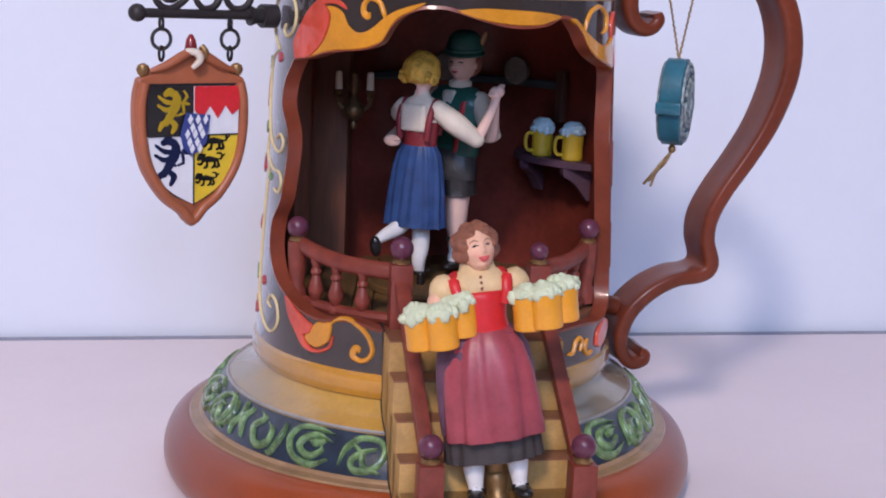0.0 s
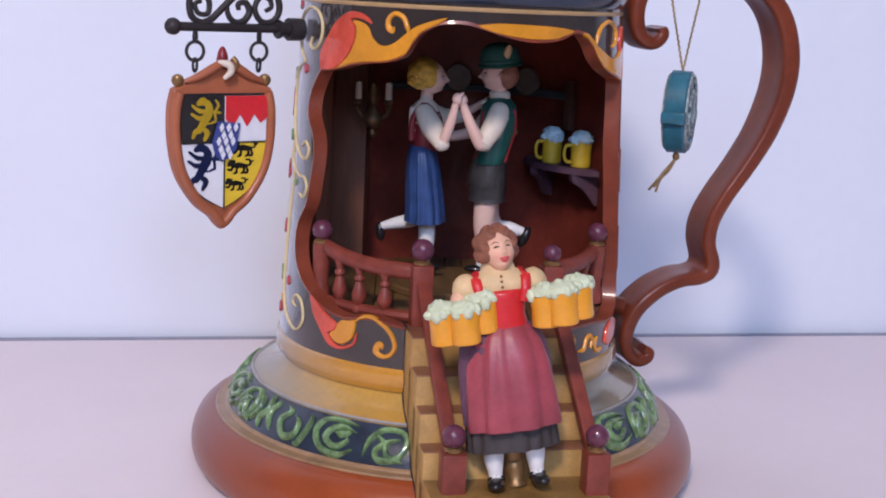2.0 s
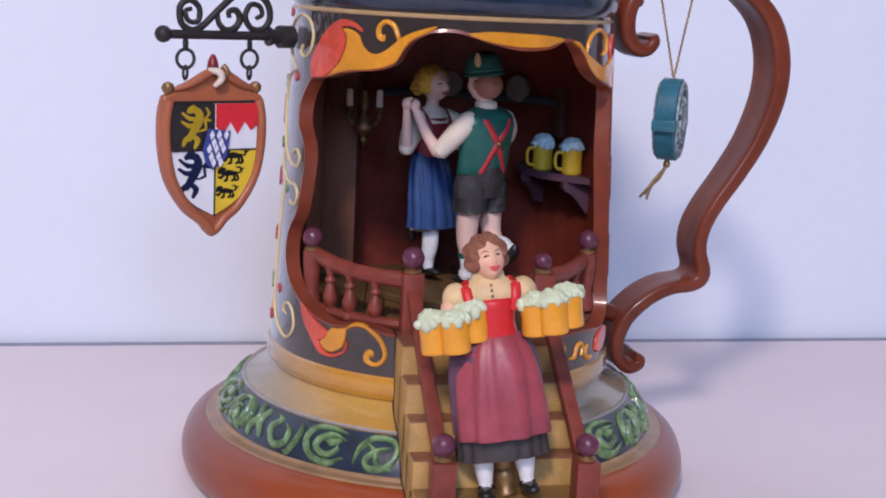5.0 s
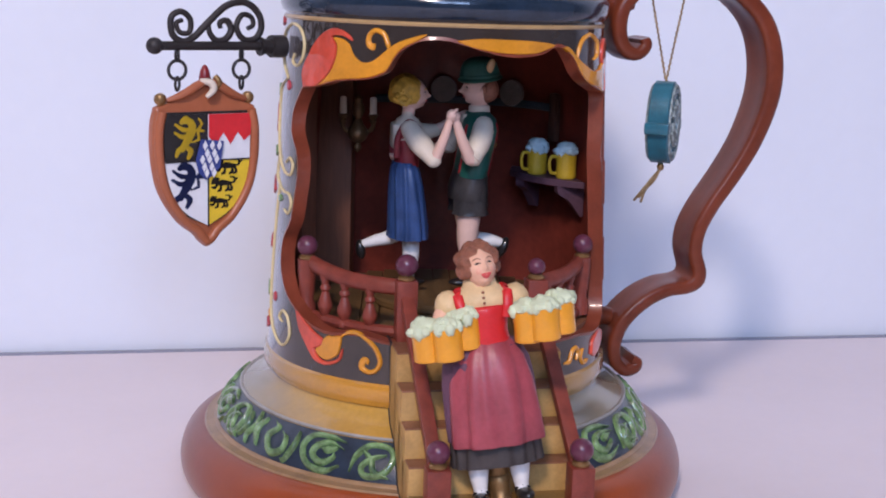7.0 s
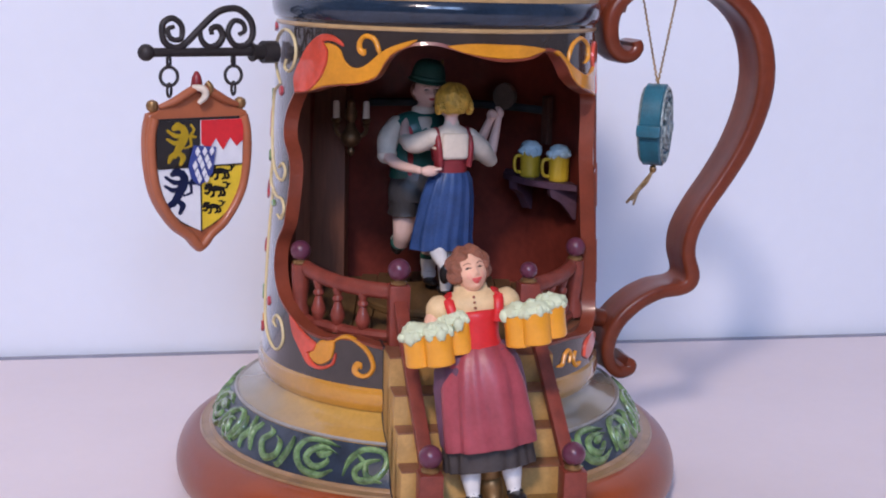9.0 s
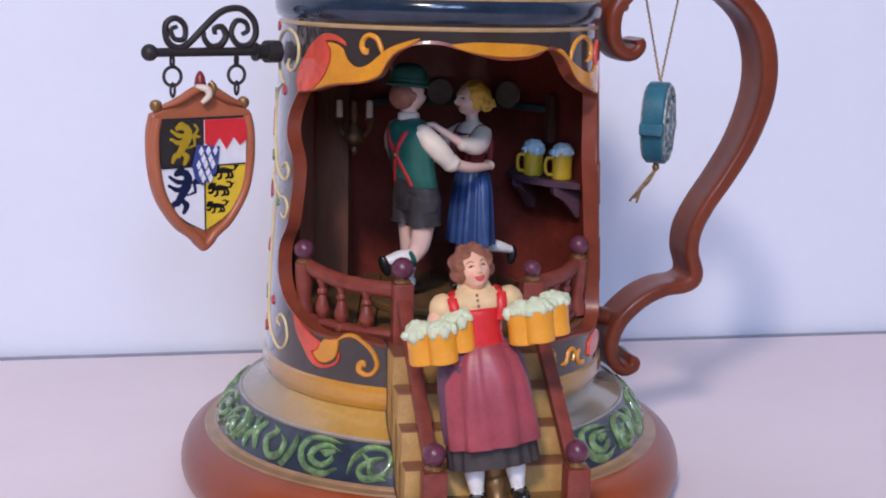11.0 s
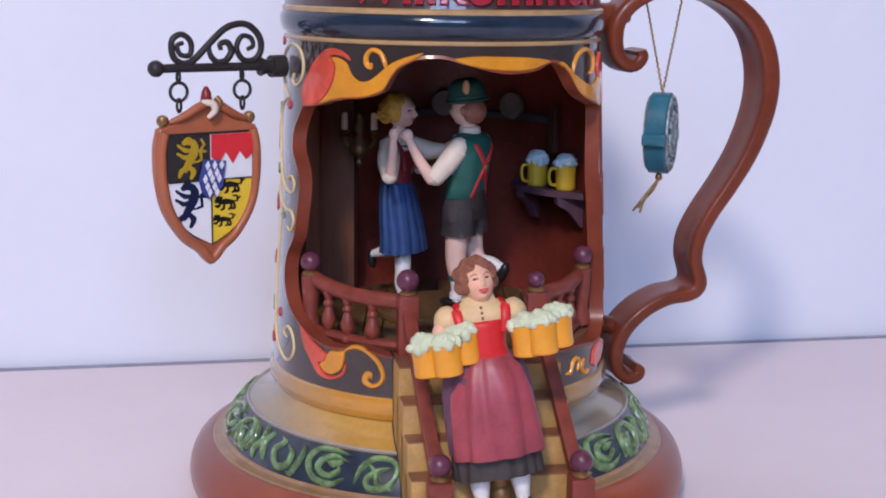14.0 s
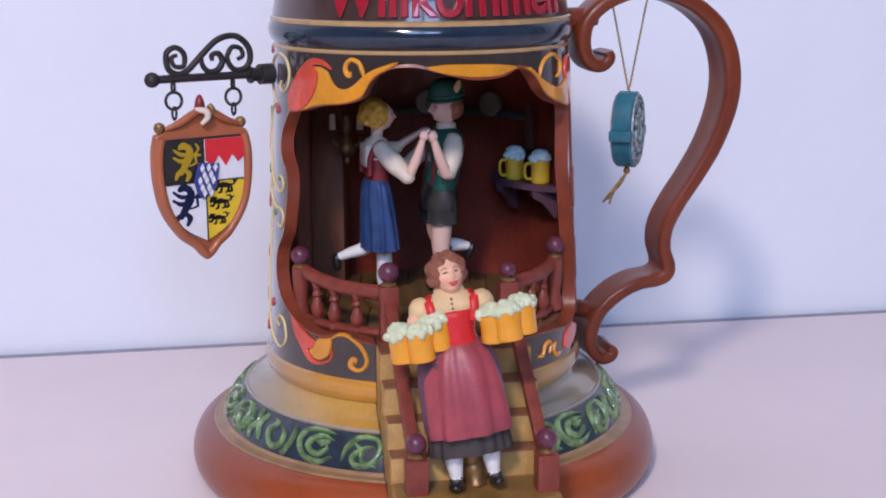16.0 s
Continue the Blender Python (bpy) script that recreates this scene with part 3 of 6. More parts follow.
relief("flame", [(-55.0, 136.1), (-56.2, 140.9), (-52.5, 146.4), (-48.5, 151.0), (-42.9, 154.4), (-37.7, 154.6), (-33.6, 152.9), (-32.6, 151.3), (-36.4, 152.6),
                 (-41.0, 152.3), (-39.2, 149.7), (-39.6, 145.4), (-42.4, 140.9), (-47.9, 137.0)], FLAME, "red-orange flame ornament")
relief("scroll", [(-47.4, 136.8), (-42.0, 140.9), (-39.1, 145.4), (-38.5, 149.7), (-40.4, 151.9), (-37.3, 151.9), (-33.9, 150.4), (-32.0, 147.4), (-29.3, 145.5),
                  (-26.5, 145.3), (-23.4, 146.6), (-19.2, 149.9), (-15.4, 152.0), (-9.0, 154.0), (-6.7, 154.2), (-9.7, 152.3), (-14.4, 150.1), (-17.0, 147.4),
                  (-19.3, 143.6), (-22.1, 142.0), (-26.9, 140.6), (-38.2, 139.3)], SCROLL, "yellow-orange scroll ornament",
       lines=([(-18.9, 148.6, 1.2), (-19.8, 151.2, 1.1), (-21.3, 153.9, 1.1), (-24.3, 154.8), (-26.3, 153.2, 1.1), (-26.4, 150.9, 1.3), (-24.9, 149.8, 1.3), (-24.2, 151.0)],))
relief("scroll", [(2.7, 152.7), (4.9, 151.7), (10.4, 150.3), (20.1, 149.2), (29.5, 149.3), (33.4, 150.2), (38.2, 151.9), (30.6, 153.0), (20.0, 153.4), (10.4, 153.5)])
relief("scroll", [(41.5, 151.2), (45.0, 151.3), (49.4, 148.3), (54.8, 145.7), (61.6, 143.6), (67.8, 144.0), (73, 145.5), (74, 140.0), (73, 136.2), (67.7, 137.6),
                  (57.2, 139.9), (51.9, 143.2), (47.6, 147.9)],
       lines=([(49.5, 147.8, 1.2), (51, 151.0, 1.1), (53.5, 153.5), (59.2, 154.8), (65.0, 152.5), (65.1, 148.4), (61.5, 147.0, 0.8)],))
relief("flame", [(72.5, 144.3), (70.5, 148.9), (74, 153.0), (80, 152.5), (83, 146), (82.3, 139), (77.5, 136.3), (76, 140.5)], FLAME)
relief("flame", [(-52.4, 65.1), (-50.0, 64.6), (-46.1, 61.9), (-41.6, 59.7), (-39.0, 58.5), (-39.9, 56.1), (-42.4, 54.9), (-39.9, 52.2), (-36.6, 51.8), (-32.6, 53.6),
                 (-31.0, 57.0), (-31.5, 53.4), (-34.5, 51.3), (-38.0, 50.5), (-42.3, 51.4), (-46.6, 55.7), (-50.5, 60.1)], FLAME, "red-orange flame ornament")
relief("scroll", [(-38.8, 58.6), (-37.2, 60.0), (-34.9, 60.2), (-31.8, 60.7), (-31.9, 57.2), (-32.9, 54.5), (-36.4, 52.4), (-39.6, 52.8), (-41.7, 55.0), (-39.6, 56.5)],
       lines=([(-33.0, 59.3, 1.2), (-30.1, 61.8), (-26.4, 62.6, 0.9), (-22.4, 60.8), (-19.5, 58.2), (-18.0, 54.5), (-19.3, 51.7), (-21.7, 50.8), (-24.0, 52.0, 1.3), (-23.6, 54.0, 1.5), (-22.3, 54.3, 1.4), (-21.9, 53.2)],))
relief("scroll", lines=([(45.1, 51.4), (47.8, 51.6), (49.3, 54.7), (51.7, 55.5), (52.9, 53.6), (51.3, 51.6)], [(55.7, 54.6), (54.4, 51.8), (56.5, 49.5), (59.1, 50.3)]))
relief("flame", [(62.0, 51.2), (63.7, 55.7), (71.5, 57.5), (78, 55.0), (72, 51.5), (65.4, 49.7)], FLAME)
relief("side_scroll", mat=SIDELINE, label="cream scroll line on the stein's side", wide=0.00095, high=0.0006, lines=(
    [(-68.4, 137.8), (-77.9, 144.0), (-78.6, 150.4), (-68.2, 154.8), (-59.9, 153.9), (-56.3, 149.7), (-57.1, 144.9), (-60.8, 142.2), (-64.6, 143.2), (-63.4, 145.8)],
    [(-68.4, 137.8), (-79.1, 133.4), (-80.0, 123.0), (-74.4, 112.7), (-66.9, 107.9), (-61.8, 107.5), (-60.0, 110.7), (-62.9, 112.8), (-65.8, 110.8)],
    [(-74.5, 112.5), (-77.1, 106.0), (-71.6, 103.0), (-66.6, 101.4), (-61.9, 101.2), (-59.8, 98.3), (-62.1, 94.9), (-65.4, 95.9)],
    [(-72, 103), (-76.1, 86.1), (-77.6, 66.4), (-73.9, 57.5), (-66.1, 52.7), (-60.1, 51.9), (-56.3, 56.1), (-57.9, 61.4), (-61.9, 63.0), (-64.5, 60.5), (-61.7, 59.2)]))
for a, z, w, h, mat in ((-67, 135.6, 1.7, 1.6, PETAL), (-87, 123.5, 6.5, 5.0, PETAL), (-90, 100.5, 8.0, 3.4, PETAL), (-90, 81, 5.5, 2.6, PETAL), (-86, 65.5, 5.0, 2.8, VINE), (-85, 112.5, 3.5, 2.0, VINE), (-83, 133, 3.0, 2.2, VINE),
                        (-70, 98.8, 1.6, 1.2, VINE), (-76.5, 147, 1.9, 1.7, SCROLL), (-84, 155.3, 4.0, 1.6, PETAL), (-70, 66, 1.3, 1.6, PETAL), (-82, 54.5, 3.0, 2.0, PETAL), (-78, 58.5, 1.4, 1.5, SCROLL)):
    relief("petal", [(a - w, z), (a - w * 0.6, z + h * 0.7), (a, z + h), (a + w * 0.7, z + h * 0.4), (a + w, z - h * 0.3), (a, z - h), (a - w * 0.8, z - h * 0.5)], mat, high=0.0007)

for z in (66, 79, 92, 105, 118, 130):
    relief("edge_leaf", [(79.5, z - 6.5), (79.5, z + 6.8), (86, z + 7.6), (96, z + 6.2), (99, z), (96, z - 5.6), (86, z - 7.2)], RUST, high=0.0006 + 0.0003 * (z % 2))

# raised letters round the neck: the word that shows above the ring
word = bpy.data.curves.new("letters", "FONT")
word.body, word.size, word.extrude, word.bevel_depth, word.align_x = "Willkommen", 0.0175, 0.0006, 0.0004, "CENTER"
word.offset = 0.00010
tmp = bpy.data.objects.new("letters_source", word)
scene.collection.objects.link(tmp)
me = bpy.data.meshes.new_from_object(tmp.evaluated_get(bpy.context.evaluated_depsgraph_get()))
bpy.data.objects.remove(tmp)
for v in me.vertices:
    a = v.co.x * 0.93 / 0.0515 + radians(14.5)
    z = 0.1692 + v.co.y * 1.05
    r = float(np.interp(z, [p[1] for p in NECKZ[:7]], [p[0] for p in NECKZ[:7]])) + 0.0005 + v.co.z
    v.co = (r * math.sin(a), -r * math.cos(a), z)
me.materials.append(LETTER)
letters = new("lettering", me)
letters.parent = stein
tagged(letters, label="raised crimson lettering reading Willkommen")

# handle: a flat-sided scroll standing out to one side
HPTS = [(0.0668, 0.1532, 0.0020), (0.0672, 0.1510, 0.0026), (0.0645, 0.1490, 0.0033), (0.0612, 0.1512, 0.0038), (0.0598, 0.1570, 0.0041), (0.0612, 0.1635, 0.0042), (0.0680, 0.1696, 0.0043), (0.0795, 0.1726, 0.0046),
        (0.0930, 0.1690, 0.0051), (0.1035, 0.1600, 0.0055), (0.1082, 0.1480, 0.0056), (0.1085, 0.1350, 0.0054), (0.1048, 0.1210, 0.0048), (0.0990, 0.1090, 0.0043), (0.0925, 0.0980, 0.0040),
        (0.0885, 0.0890, 0.0040), (0.0878, 0.0810, 0.0040), (0.0895, 0.0735, 0.0043), (0.0870, 0.0706, 0.0040), (0.0800, 0.0690, 0.0038), (0.0720, 0.0645, 0.0038), (0.0650, 0.0570, 0.0038), (0.0622, 0.0485, 0.0036),
        (0.0632, 0.0415, 0.0034), (0.0672, 0.0378, 0.0033), (0.0715, 0.0392, 0.0030), (0.0722, 0.0420, 0.0024), (0.0700, 0.0430, 0.0020)]
HT = 12.0  # the handle's plane is turned this far back
line = [(x - 0.0006 * min(1.0, max(0.0, (0.160 - z) / 0.03)), z, w) for x, z, w in spline(HPTS, 120)]
hp = []
for i, (x, z, w) in enumerate(line):
    d = np.array(line[min(i + 1, 119)][:2]) - np.array(line[max(i - 1, 0)][:2])
    d = d / np.linalg.norm(d)
    n = np.array((-d[1], d[0]))
    half = 0.00105 + 0.34 * w
    hp.append((np.array((x, z)) + n * (w - half), n, half, w))
HDEEP = 0.0088
prev = None
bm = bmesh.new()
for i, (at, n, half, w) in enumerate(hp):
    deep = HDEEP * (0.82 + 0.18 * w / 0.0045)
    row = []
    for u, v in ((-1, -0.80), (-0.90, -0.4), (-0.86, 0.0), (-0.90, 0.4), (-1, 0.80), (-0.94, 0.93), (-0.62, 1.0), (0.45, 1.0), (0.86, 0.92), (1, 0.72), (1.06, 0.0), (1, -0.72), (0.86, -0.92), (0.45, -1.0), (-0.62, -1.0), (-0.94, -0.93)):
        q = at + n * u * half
        # scaled about the camera's place to keep the handle's outline in its view
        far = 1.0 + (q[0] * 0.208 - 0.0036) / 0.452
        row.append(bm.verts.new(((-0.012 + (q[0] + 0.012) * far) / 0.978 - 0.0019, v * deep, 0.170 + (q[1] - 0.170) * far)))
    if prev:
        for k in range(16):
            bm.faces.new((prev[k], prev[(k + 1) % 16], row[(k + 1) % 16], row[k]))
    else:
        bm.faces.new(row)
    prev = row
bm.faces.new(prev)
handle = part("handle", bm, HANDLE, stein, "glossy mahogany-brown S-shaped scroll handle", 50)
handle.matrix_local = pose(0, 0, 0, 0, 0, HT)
for ends, radii in (([(0.0520, 0, 0.1640), (0.0655, 0, 0.1655)], [0.0045, 0.0035]), ([(0.0540, 0, 0.0560), (0.0640, 0, 0.0540)], [0.0038, 0.0032])):
    bm = bmesh.new()
    tube(bm, ends, radii, 0, 14)
    part("handle_root", bm, HANDLE, stein).matrix_local = pose(0, 0, 0, 0, 0, HT)

# ---- stairs and railings of the stein ----
STAIR = pose(0, 0, 0, 0, 0, 10.0)  # local -y runs down the stairs


def stair_place(v, u, z):
    return STAIR @ Vector((v, -u, z))


bm = bmesh.new()
box(bm, -0.0234, 0.0260, -0.0600, -0.0420, 0.0, 0.0560, 0.0005, 0, STAIR)
stairs = part("staircase", bm, RISER, stein, "tan and brown painted staircase")
tops = [(0.0500, 0.0640, 0.0610), (0.0640, 0.0735, 0.0522), (0.0735, 0.0810, 0.0432), (0.0810, 0.0885, 0.0342), (0.0885, 0.1080, 0.0258), (0.1080, 0.1160, 0.0165), (0.1160, 0.1240, 0.0075)]
for u0, u1, z in tops:
    bm = bmesh.new()
    box(bm, -0.0240, 0.0267, -u1, -u0 + 0.004, 0.0 if u0 > 0.06 else 0.02, z - 0.0004, 0.0006, 0, STAIR)
    part("step", bm, RISER, stairs)
    bm = bmesh.new()
    box(bm, -0.0238, 0.0265, -u1 + 0.0002, -u0 - 0.0001, z - 0.0012, z, 0.0003, 0, STAIR)
    part("tread", bm, OCHRE if u1 - u0 > 0.012 and u0 > 0.08 else TREAD, stairs, "worn ochre landing" if u0 == 0.0885 else "")


# near-black plate stands in for the shadowed gap between the base and the staircase
bm = bmesh.new()
prof = [(0.0582, 0.0615), (0.0577, 0.0490), (0.0594, 0.0445), (0.0583, 0.0400), (0.0608, 0.0362), (0.0670, 0.0338), (0.0725, 0.0285), (0.0762, 0.0224), (0.0814, 0.0203), (0.0851, 0.0167), (0.0873, 0.0110), (0.0871, 0.0055), (0.0846, 0.0004)]
loop = [(math.sqrt(r * r - 0.0246**2), z) for r, z in prof] + [(0.045, 0.0004), (0.045, 0.0615)]
sides = [[bm.verts.new(stair_place(v, u, z)) for u, z in loop] for v in (-0.0242, -0.0237)]
bm.faces.new(sides[0]), bm.faces.new(list(reversed(sides[1])))
for i in range(len(loop)):
    bm.faces.new((sides[0][i], sides[0][i - 1], sides[1][i - 1], sides[1][i]))
part("gap_shade", bm, DUSK, stein)


def newel(parent, x, y, z_ball, z_foot, w=0.0032, r=0.0035, square=True):
    """A post with a collar and a ball on top."""
    bm = bmesh.new()
    m = Matrix.Translation((x, y, 0)) @ pose(0, 0, 0, 0, 0, 10)
    top = z_ball - r - 0.0010
    if square:
        box(bm, -w, w, -w, w, z_foot, top, 0.0006, 0, m)
    else:
        lathe(bm, [(0.0030, z_foot), (0.0030, z_foot + 0.004), (0.0022, z_foot + 0.006), (0.0026, z_foot + 0.010), (0.0030, top - 0.003), (0.0030, top)], 0, 16, (x, y, 0))
    post = part("post", bm, RAIL, parent)
    bm = bmesh.new()
    lathe(bm, [(0.0022, top - 0.0002), (0.0026, top + 0.0002), (0.0026, top + 0.0007), (0.0018, top + 0.0014)], 0, 20, (x, y, 0))
    part("collar", bm, BRASS, parent)
    bm = bmesh.new()
    blob(bm, (x, y, z_ball), r, 0, None, 24)
    part("ball", bm, KNOB, parent, "plum ball finial")
    return post


def baluster(parent, a, r, z0, z1, k=1.0):
    x, y = r * math.sin(radians(a)), -r * math.cos(radians(a))
    h = z1 - z0
    bm = bmesh.new()
    lathe(bm, [(q * k, z0 + f * h) for q, f in ((0.0020, 0), (0.0020, 0.08), (0.0012, 0.14), (0.0022, 0.26), (0.0024, 0.36), (0.0017, 0.50), (0.0011, 0.62), (0.0017, 0.66), (0.0017, 0.71), (0.0011, 0.76), (0.0018, 0.90), (0.0019, 1.0))], 0, 16, (x, y, 0))
    part("baluster", bm, RAIL, parent)


def railing(a0, a1, r, zs, posts, angles):
    bm = bmesh.new()
    line = spline([(a0 + (a1 - a0) * i / (len(zs) - 1), z) for i, z in enumerate(zs)], 24)
    tube(bm, [(r * math.sin(radians(a)), -r * math.cos(radians(a)), z) for a, z in line], 0.0023, 0, 10, 1.15)
    rail_ob = part("railing", bm, RAIL, stein, "red-brown turned railing along the stage edge")
    for a in angles:
        baluster(rail_ob, a, r, 0.0615, float(np.interp(a, [min(a0, a1), max(a0, a1)], [zs[0], zs[-1]] if a0 < a1 else [zs[-1], zs[0]])) - 0.001)
    bm = bmesh.new()
    tube(bm, [(r * math.sin(radians(a)), -r * math.cos(radians(a)), 0.0624) for a, z in line], 0.0018, 0, 8)
    part("foot_rail", bm, RAIL, rail_ob)
    for p in posts:
        newel(rail_ob, *p)


railing(-56.5, -12.5, 0.0495, (0.0795, 0.0772, 0.0766), ((-0.0424, -0.0275, 0.0849, 0.0615, 0.0028, 0.0033, False),), (-46.7, -36.7, -25.7))
railing(72.5, 36.0, 0.0490, (0.0790, 0.0775, 0.0772), ((0.0482, -0.0135, 0.0852, 0.0615, 0.0028, 0.0033, False),), (62, 52, 44))
for side, top_at, low_at in (("near", (-0.0103, -0.0510, 0.0843), (-0.0002, -0.0985, 0.0416)), ("far", (0.0298, -0.0470, 0.0842), (0.0402, -0.0950, 0.0421))):
    bm = bmesh.new()
    a, b = Vector(top_at) - Vector((0, 0, 0.0085)), Vector(low_at) - Vector((0, 0, 0.0080))
    m = look(a, b)
    box(bm, -0.0021, 0.0021, -0.0016, 0.0016, -(b - a).length, 0.0, 0.0006, 0, m)
    hand = part("stair_rail", bm, RAIL, stein, "sloping red-brown stair rail")
    newel(hand, *top_at, 0.0500, 0.0032, 0.0035 if side == "near" else 0.0027)
    newel(hand, *low_at, 0.0, 0.0034, 0.0034)

# ---- fittings on the stage ----
bm = bmesh.new()
box(bm, -0.0066, 0.0066, -0.0018, 0.0050, 0.0605, 0.1555, 0.0005, 0, pose(-0.0372, 0.0285, 0, 0, 0, -10))
part("beam", bm, BEAM, stein, "dark brown wooden beam on the stage wall")
bm = bmesh.new()
box(bm, -0.0030, 0.0030, -0.0012, 0.0030, 0.0605, 0.1555, 0.0005, 0, pose(-0.0455, 0.0120, 0, 0, 0, 40))
part("beam", bm, BEAM, stein)
# sconce with two candles
bm = bmesh.new()
c = (-0.0286, 0.0150, 0.0)
lathe(bm, [(0.0002, 0.1130), (0.0013, 0.1143), (0.0014, 0.1152), (0.0008, 0.1163), (0.0028, 0.1176), (0.0036, 0.1194), (0.0034, 0.1210), (0.0020, 0.1228), (0.0011, 0.1250), (0.0021, 0.1268), (0.0022, 0.1290), (0.0013, 0.1305), (0.0015, 0.1318), (0.0004, 0.1330)], 0, 22, c)
sconce = part("candle_sconce", bm, SHADEDBRASS, stein, "aged brass wall sconce, stage shade put into its colour, with two pale candles")
for s in (-1, 1):
    bm = bmesh.new()
    x = c[0] + s * 0.0052
    tube(bm, spline([(c[0], c[1], 0.1225), (c[0] + s * 0.003, c[1], 0.1203), (x, c[1], 0.1220), (x, c[1], 0.1252)], 14), 0.0008, 0, 8)
    lathe(bm, [(0.0004, 0.1228), (0.0014, 0.1242), (0.0010, 0.1248), (0.0019, 0.1262), (0.0012, 0.1266)], 0, 14, (x, c[1], 0))
    part("arm", bm, SHADEDBRASS, sconce)
    bm = bmesh.new()
    lathe(bm, [(0.0012, 0.1262), (0.0013, 0.1264), (0.0012, 0.1318), (0.0009, 0.1324), (0.0, 0.1326)], 0, 14, (x, c[1], 0))
    part("candle", bm, LINEN, sconce)
bm = bmesh.new()
tube(bm, [(c[0], c[1], 0.1240), (c[0] - 0.002, 0.0305, 0.1250)], 0.0007, 0, 8)
part("arm", bm, SHADEDBRASS, sconce)
sconce.location.z = -0.0030
# plate rail on the back wall with round plates
bm = bmesh.new()
arc = [(0.0462 * math.sin(radians(a)), -0.0462 * math.cos(radians(a)), 0.1268) for a in range(122, 214, 4)]
tube(bm, arc, 0.0008, 0, 8, 1.8, (0, 0, 1))
rack = part("plate_rail", bm, RAILBLUE, stein, "dark blue-grey plate rail with round plates")
for a in (145, 178):
    bm = bmesh.new()
    m = Matrix.Translation((0.0452 * math.sin(radians(a)), -0.0452 * math.cos(radians(a)), 0.1305)) @ pose(0, 0, 0, 0, 0, a) @ pose(0, 0, 0, -90, 0, 0)
    lathe(bm, [(0.0, -0.0006), (0.0042, -0.0006), (0.0046, -0.0012), (0.0049, -0.0010), (0.0046, 0.0006), (0.0, 0.0008)], 0, 28, m=m)
    part("plate", bm, PEWTER, rack)
bm = bmesh.new()
box(bm, -0.0011, 0.0011, -0.002, 0.002, 0.1150, 0.1320, 0.0003, 0, Matrix.Translation((0.0405, 0.0235, 0)) @ pose(0, 0, 0, 0, 0, 30))
part("bracket", bm, DUSKWOOD, rack)

# wall shelf
bm = bmesh.new()
A, B = Vector((0.0262, 0.0305, 0.1035)), Vector((0.0500, 0.0030, 0.1035))
outer = [Vector((0.0497 * math.sin(radians(a)), -0.0497 * math.cos(radians(a)), 0.1035)) for a in np.linspace(93, 146, 10)]
loop = [A] + [A.lerp(B, f) + Vector((-0.0035 * math.sin(math.pi * f), -0.0035 * math.sin(math.pi * f), 0)) for f in (0.25, 0.5, 0.75)] + [B] + outer
f = bm.faces.new([bm.verts.new(p) for p in loop])
ext = bmesh.ops.extrude_face_region(bm, geom=[f])
for v in [g for g in ext["geom"] if isinstance(g, bmesh.types.BMVert)]:
    v.co.z -= 0.0022
shelf = part("wall_shelf", bm, SHELFP, stein, "violet-grey curved wall shelf")
for p, a in (((0.0325, 0.0275), 140), ((0.0455, 0.0100), 104)):
    bm = bmesh.new()
    m = Matrix.Translation((p[0], p[1], 0)) @ pose(0, 0, 0, 0, 0, a)
    prof = spline([(-0.0050, 0.1012), (-0.0045, 0.0985), (-0.0010, 0.0965), (0.0020, 0.0930), (0.0038, 0.0905)], 12)
    ring = [(y, z) for y, z in prof] + [(0.0048, 0.0905), (0.0050, 0.1012)]
    sides = [[bm.verts.new(m @ Vector((x, -y, z))) for y, z in ring] for x in (-0.0018, 0.0018)]
    bm.faces.new(sides[0]), bm.faces.new(list(reversed(sides[1])))
    for i in range(len(ring)):
        bm.faces.new((sides[0][i], sides[0][i - 1], sides[1][i - 1], sides[1][i]))
    part("bracket", bm, SHELFP, shelf)


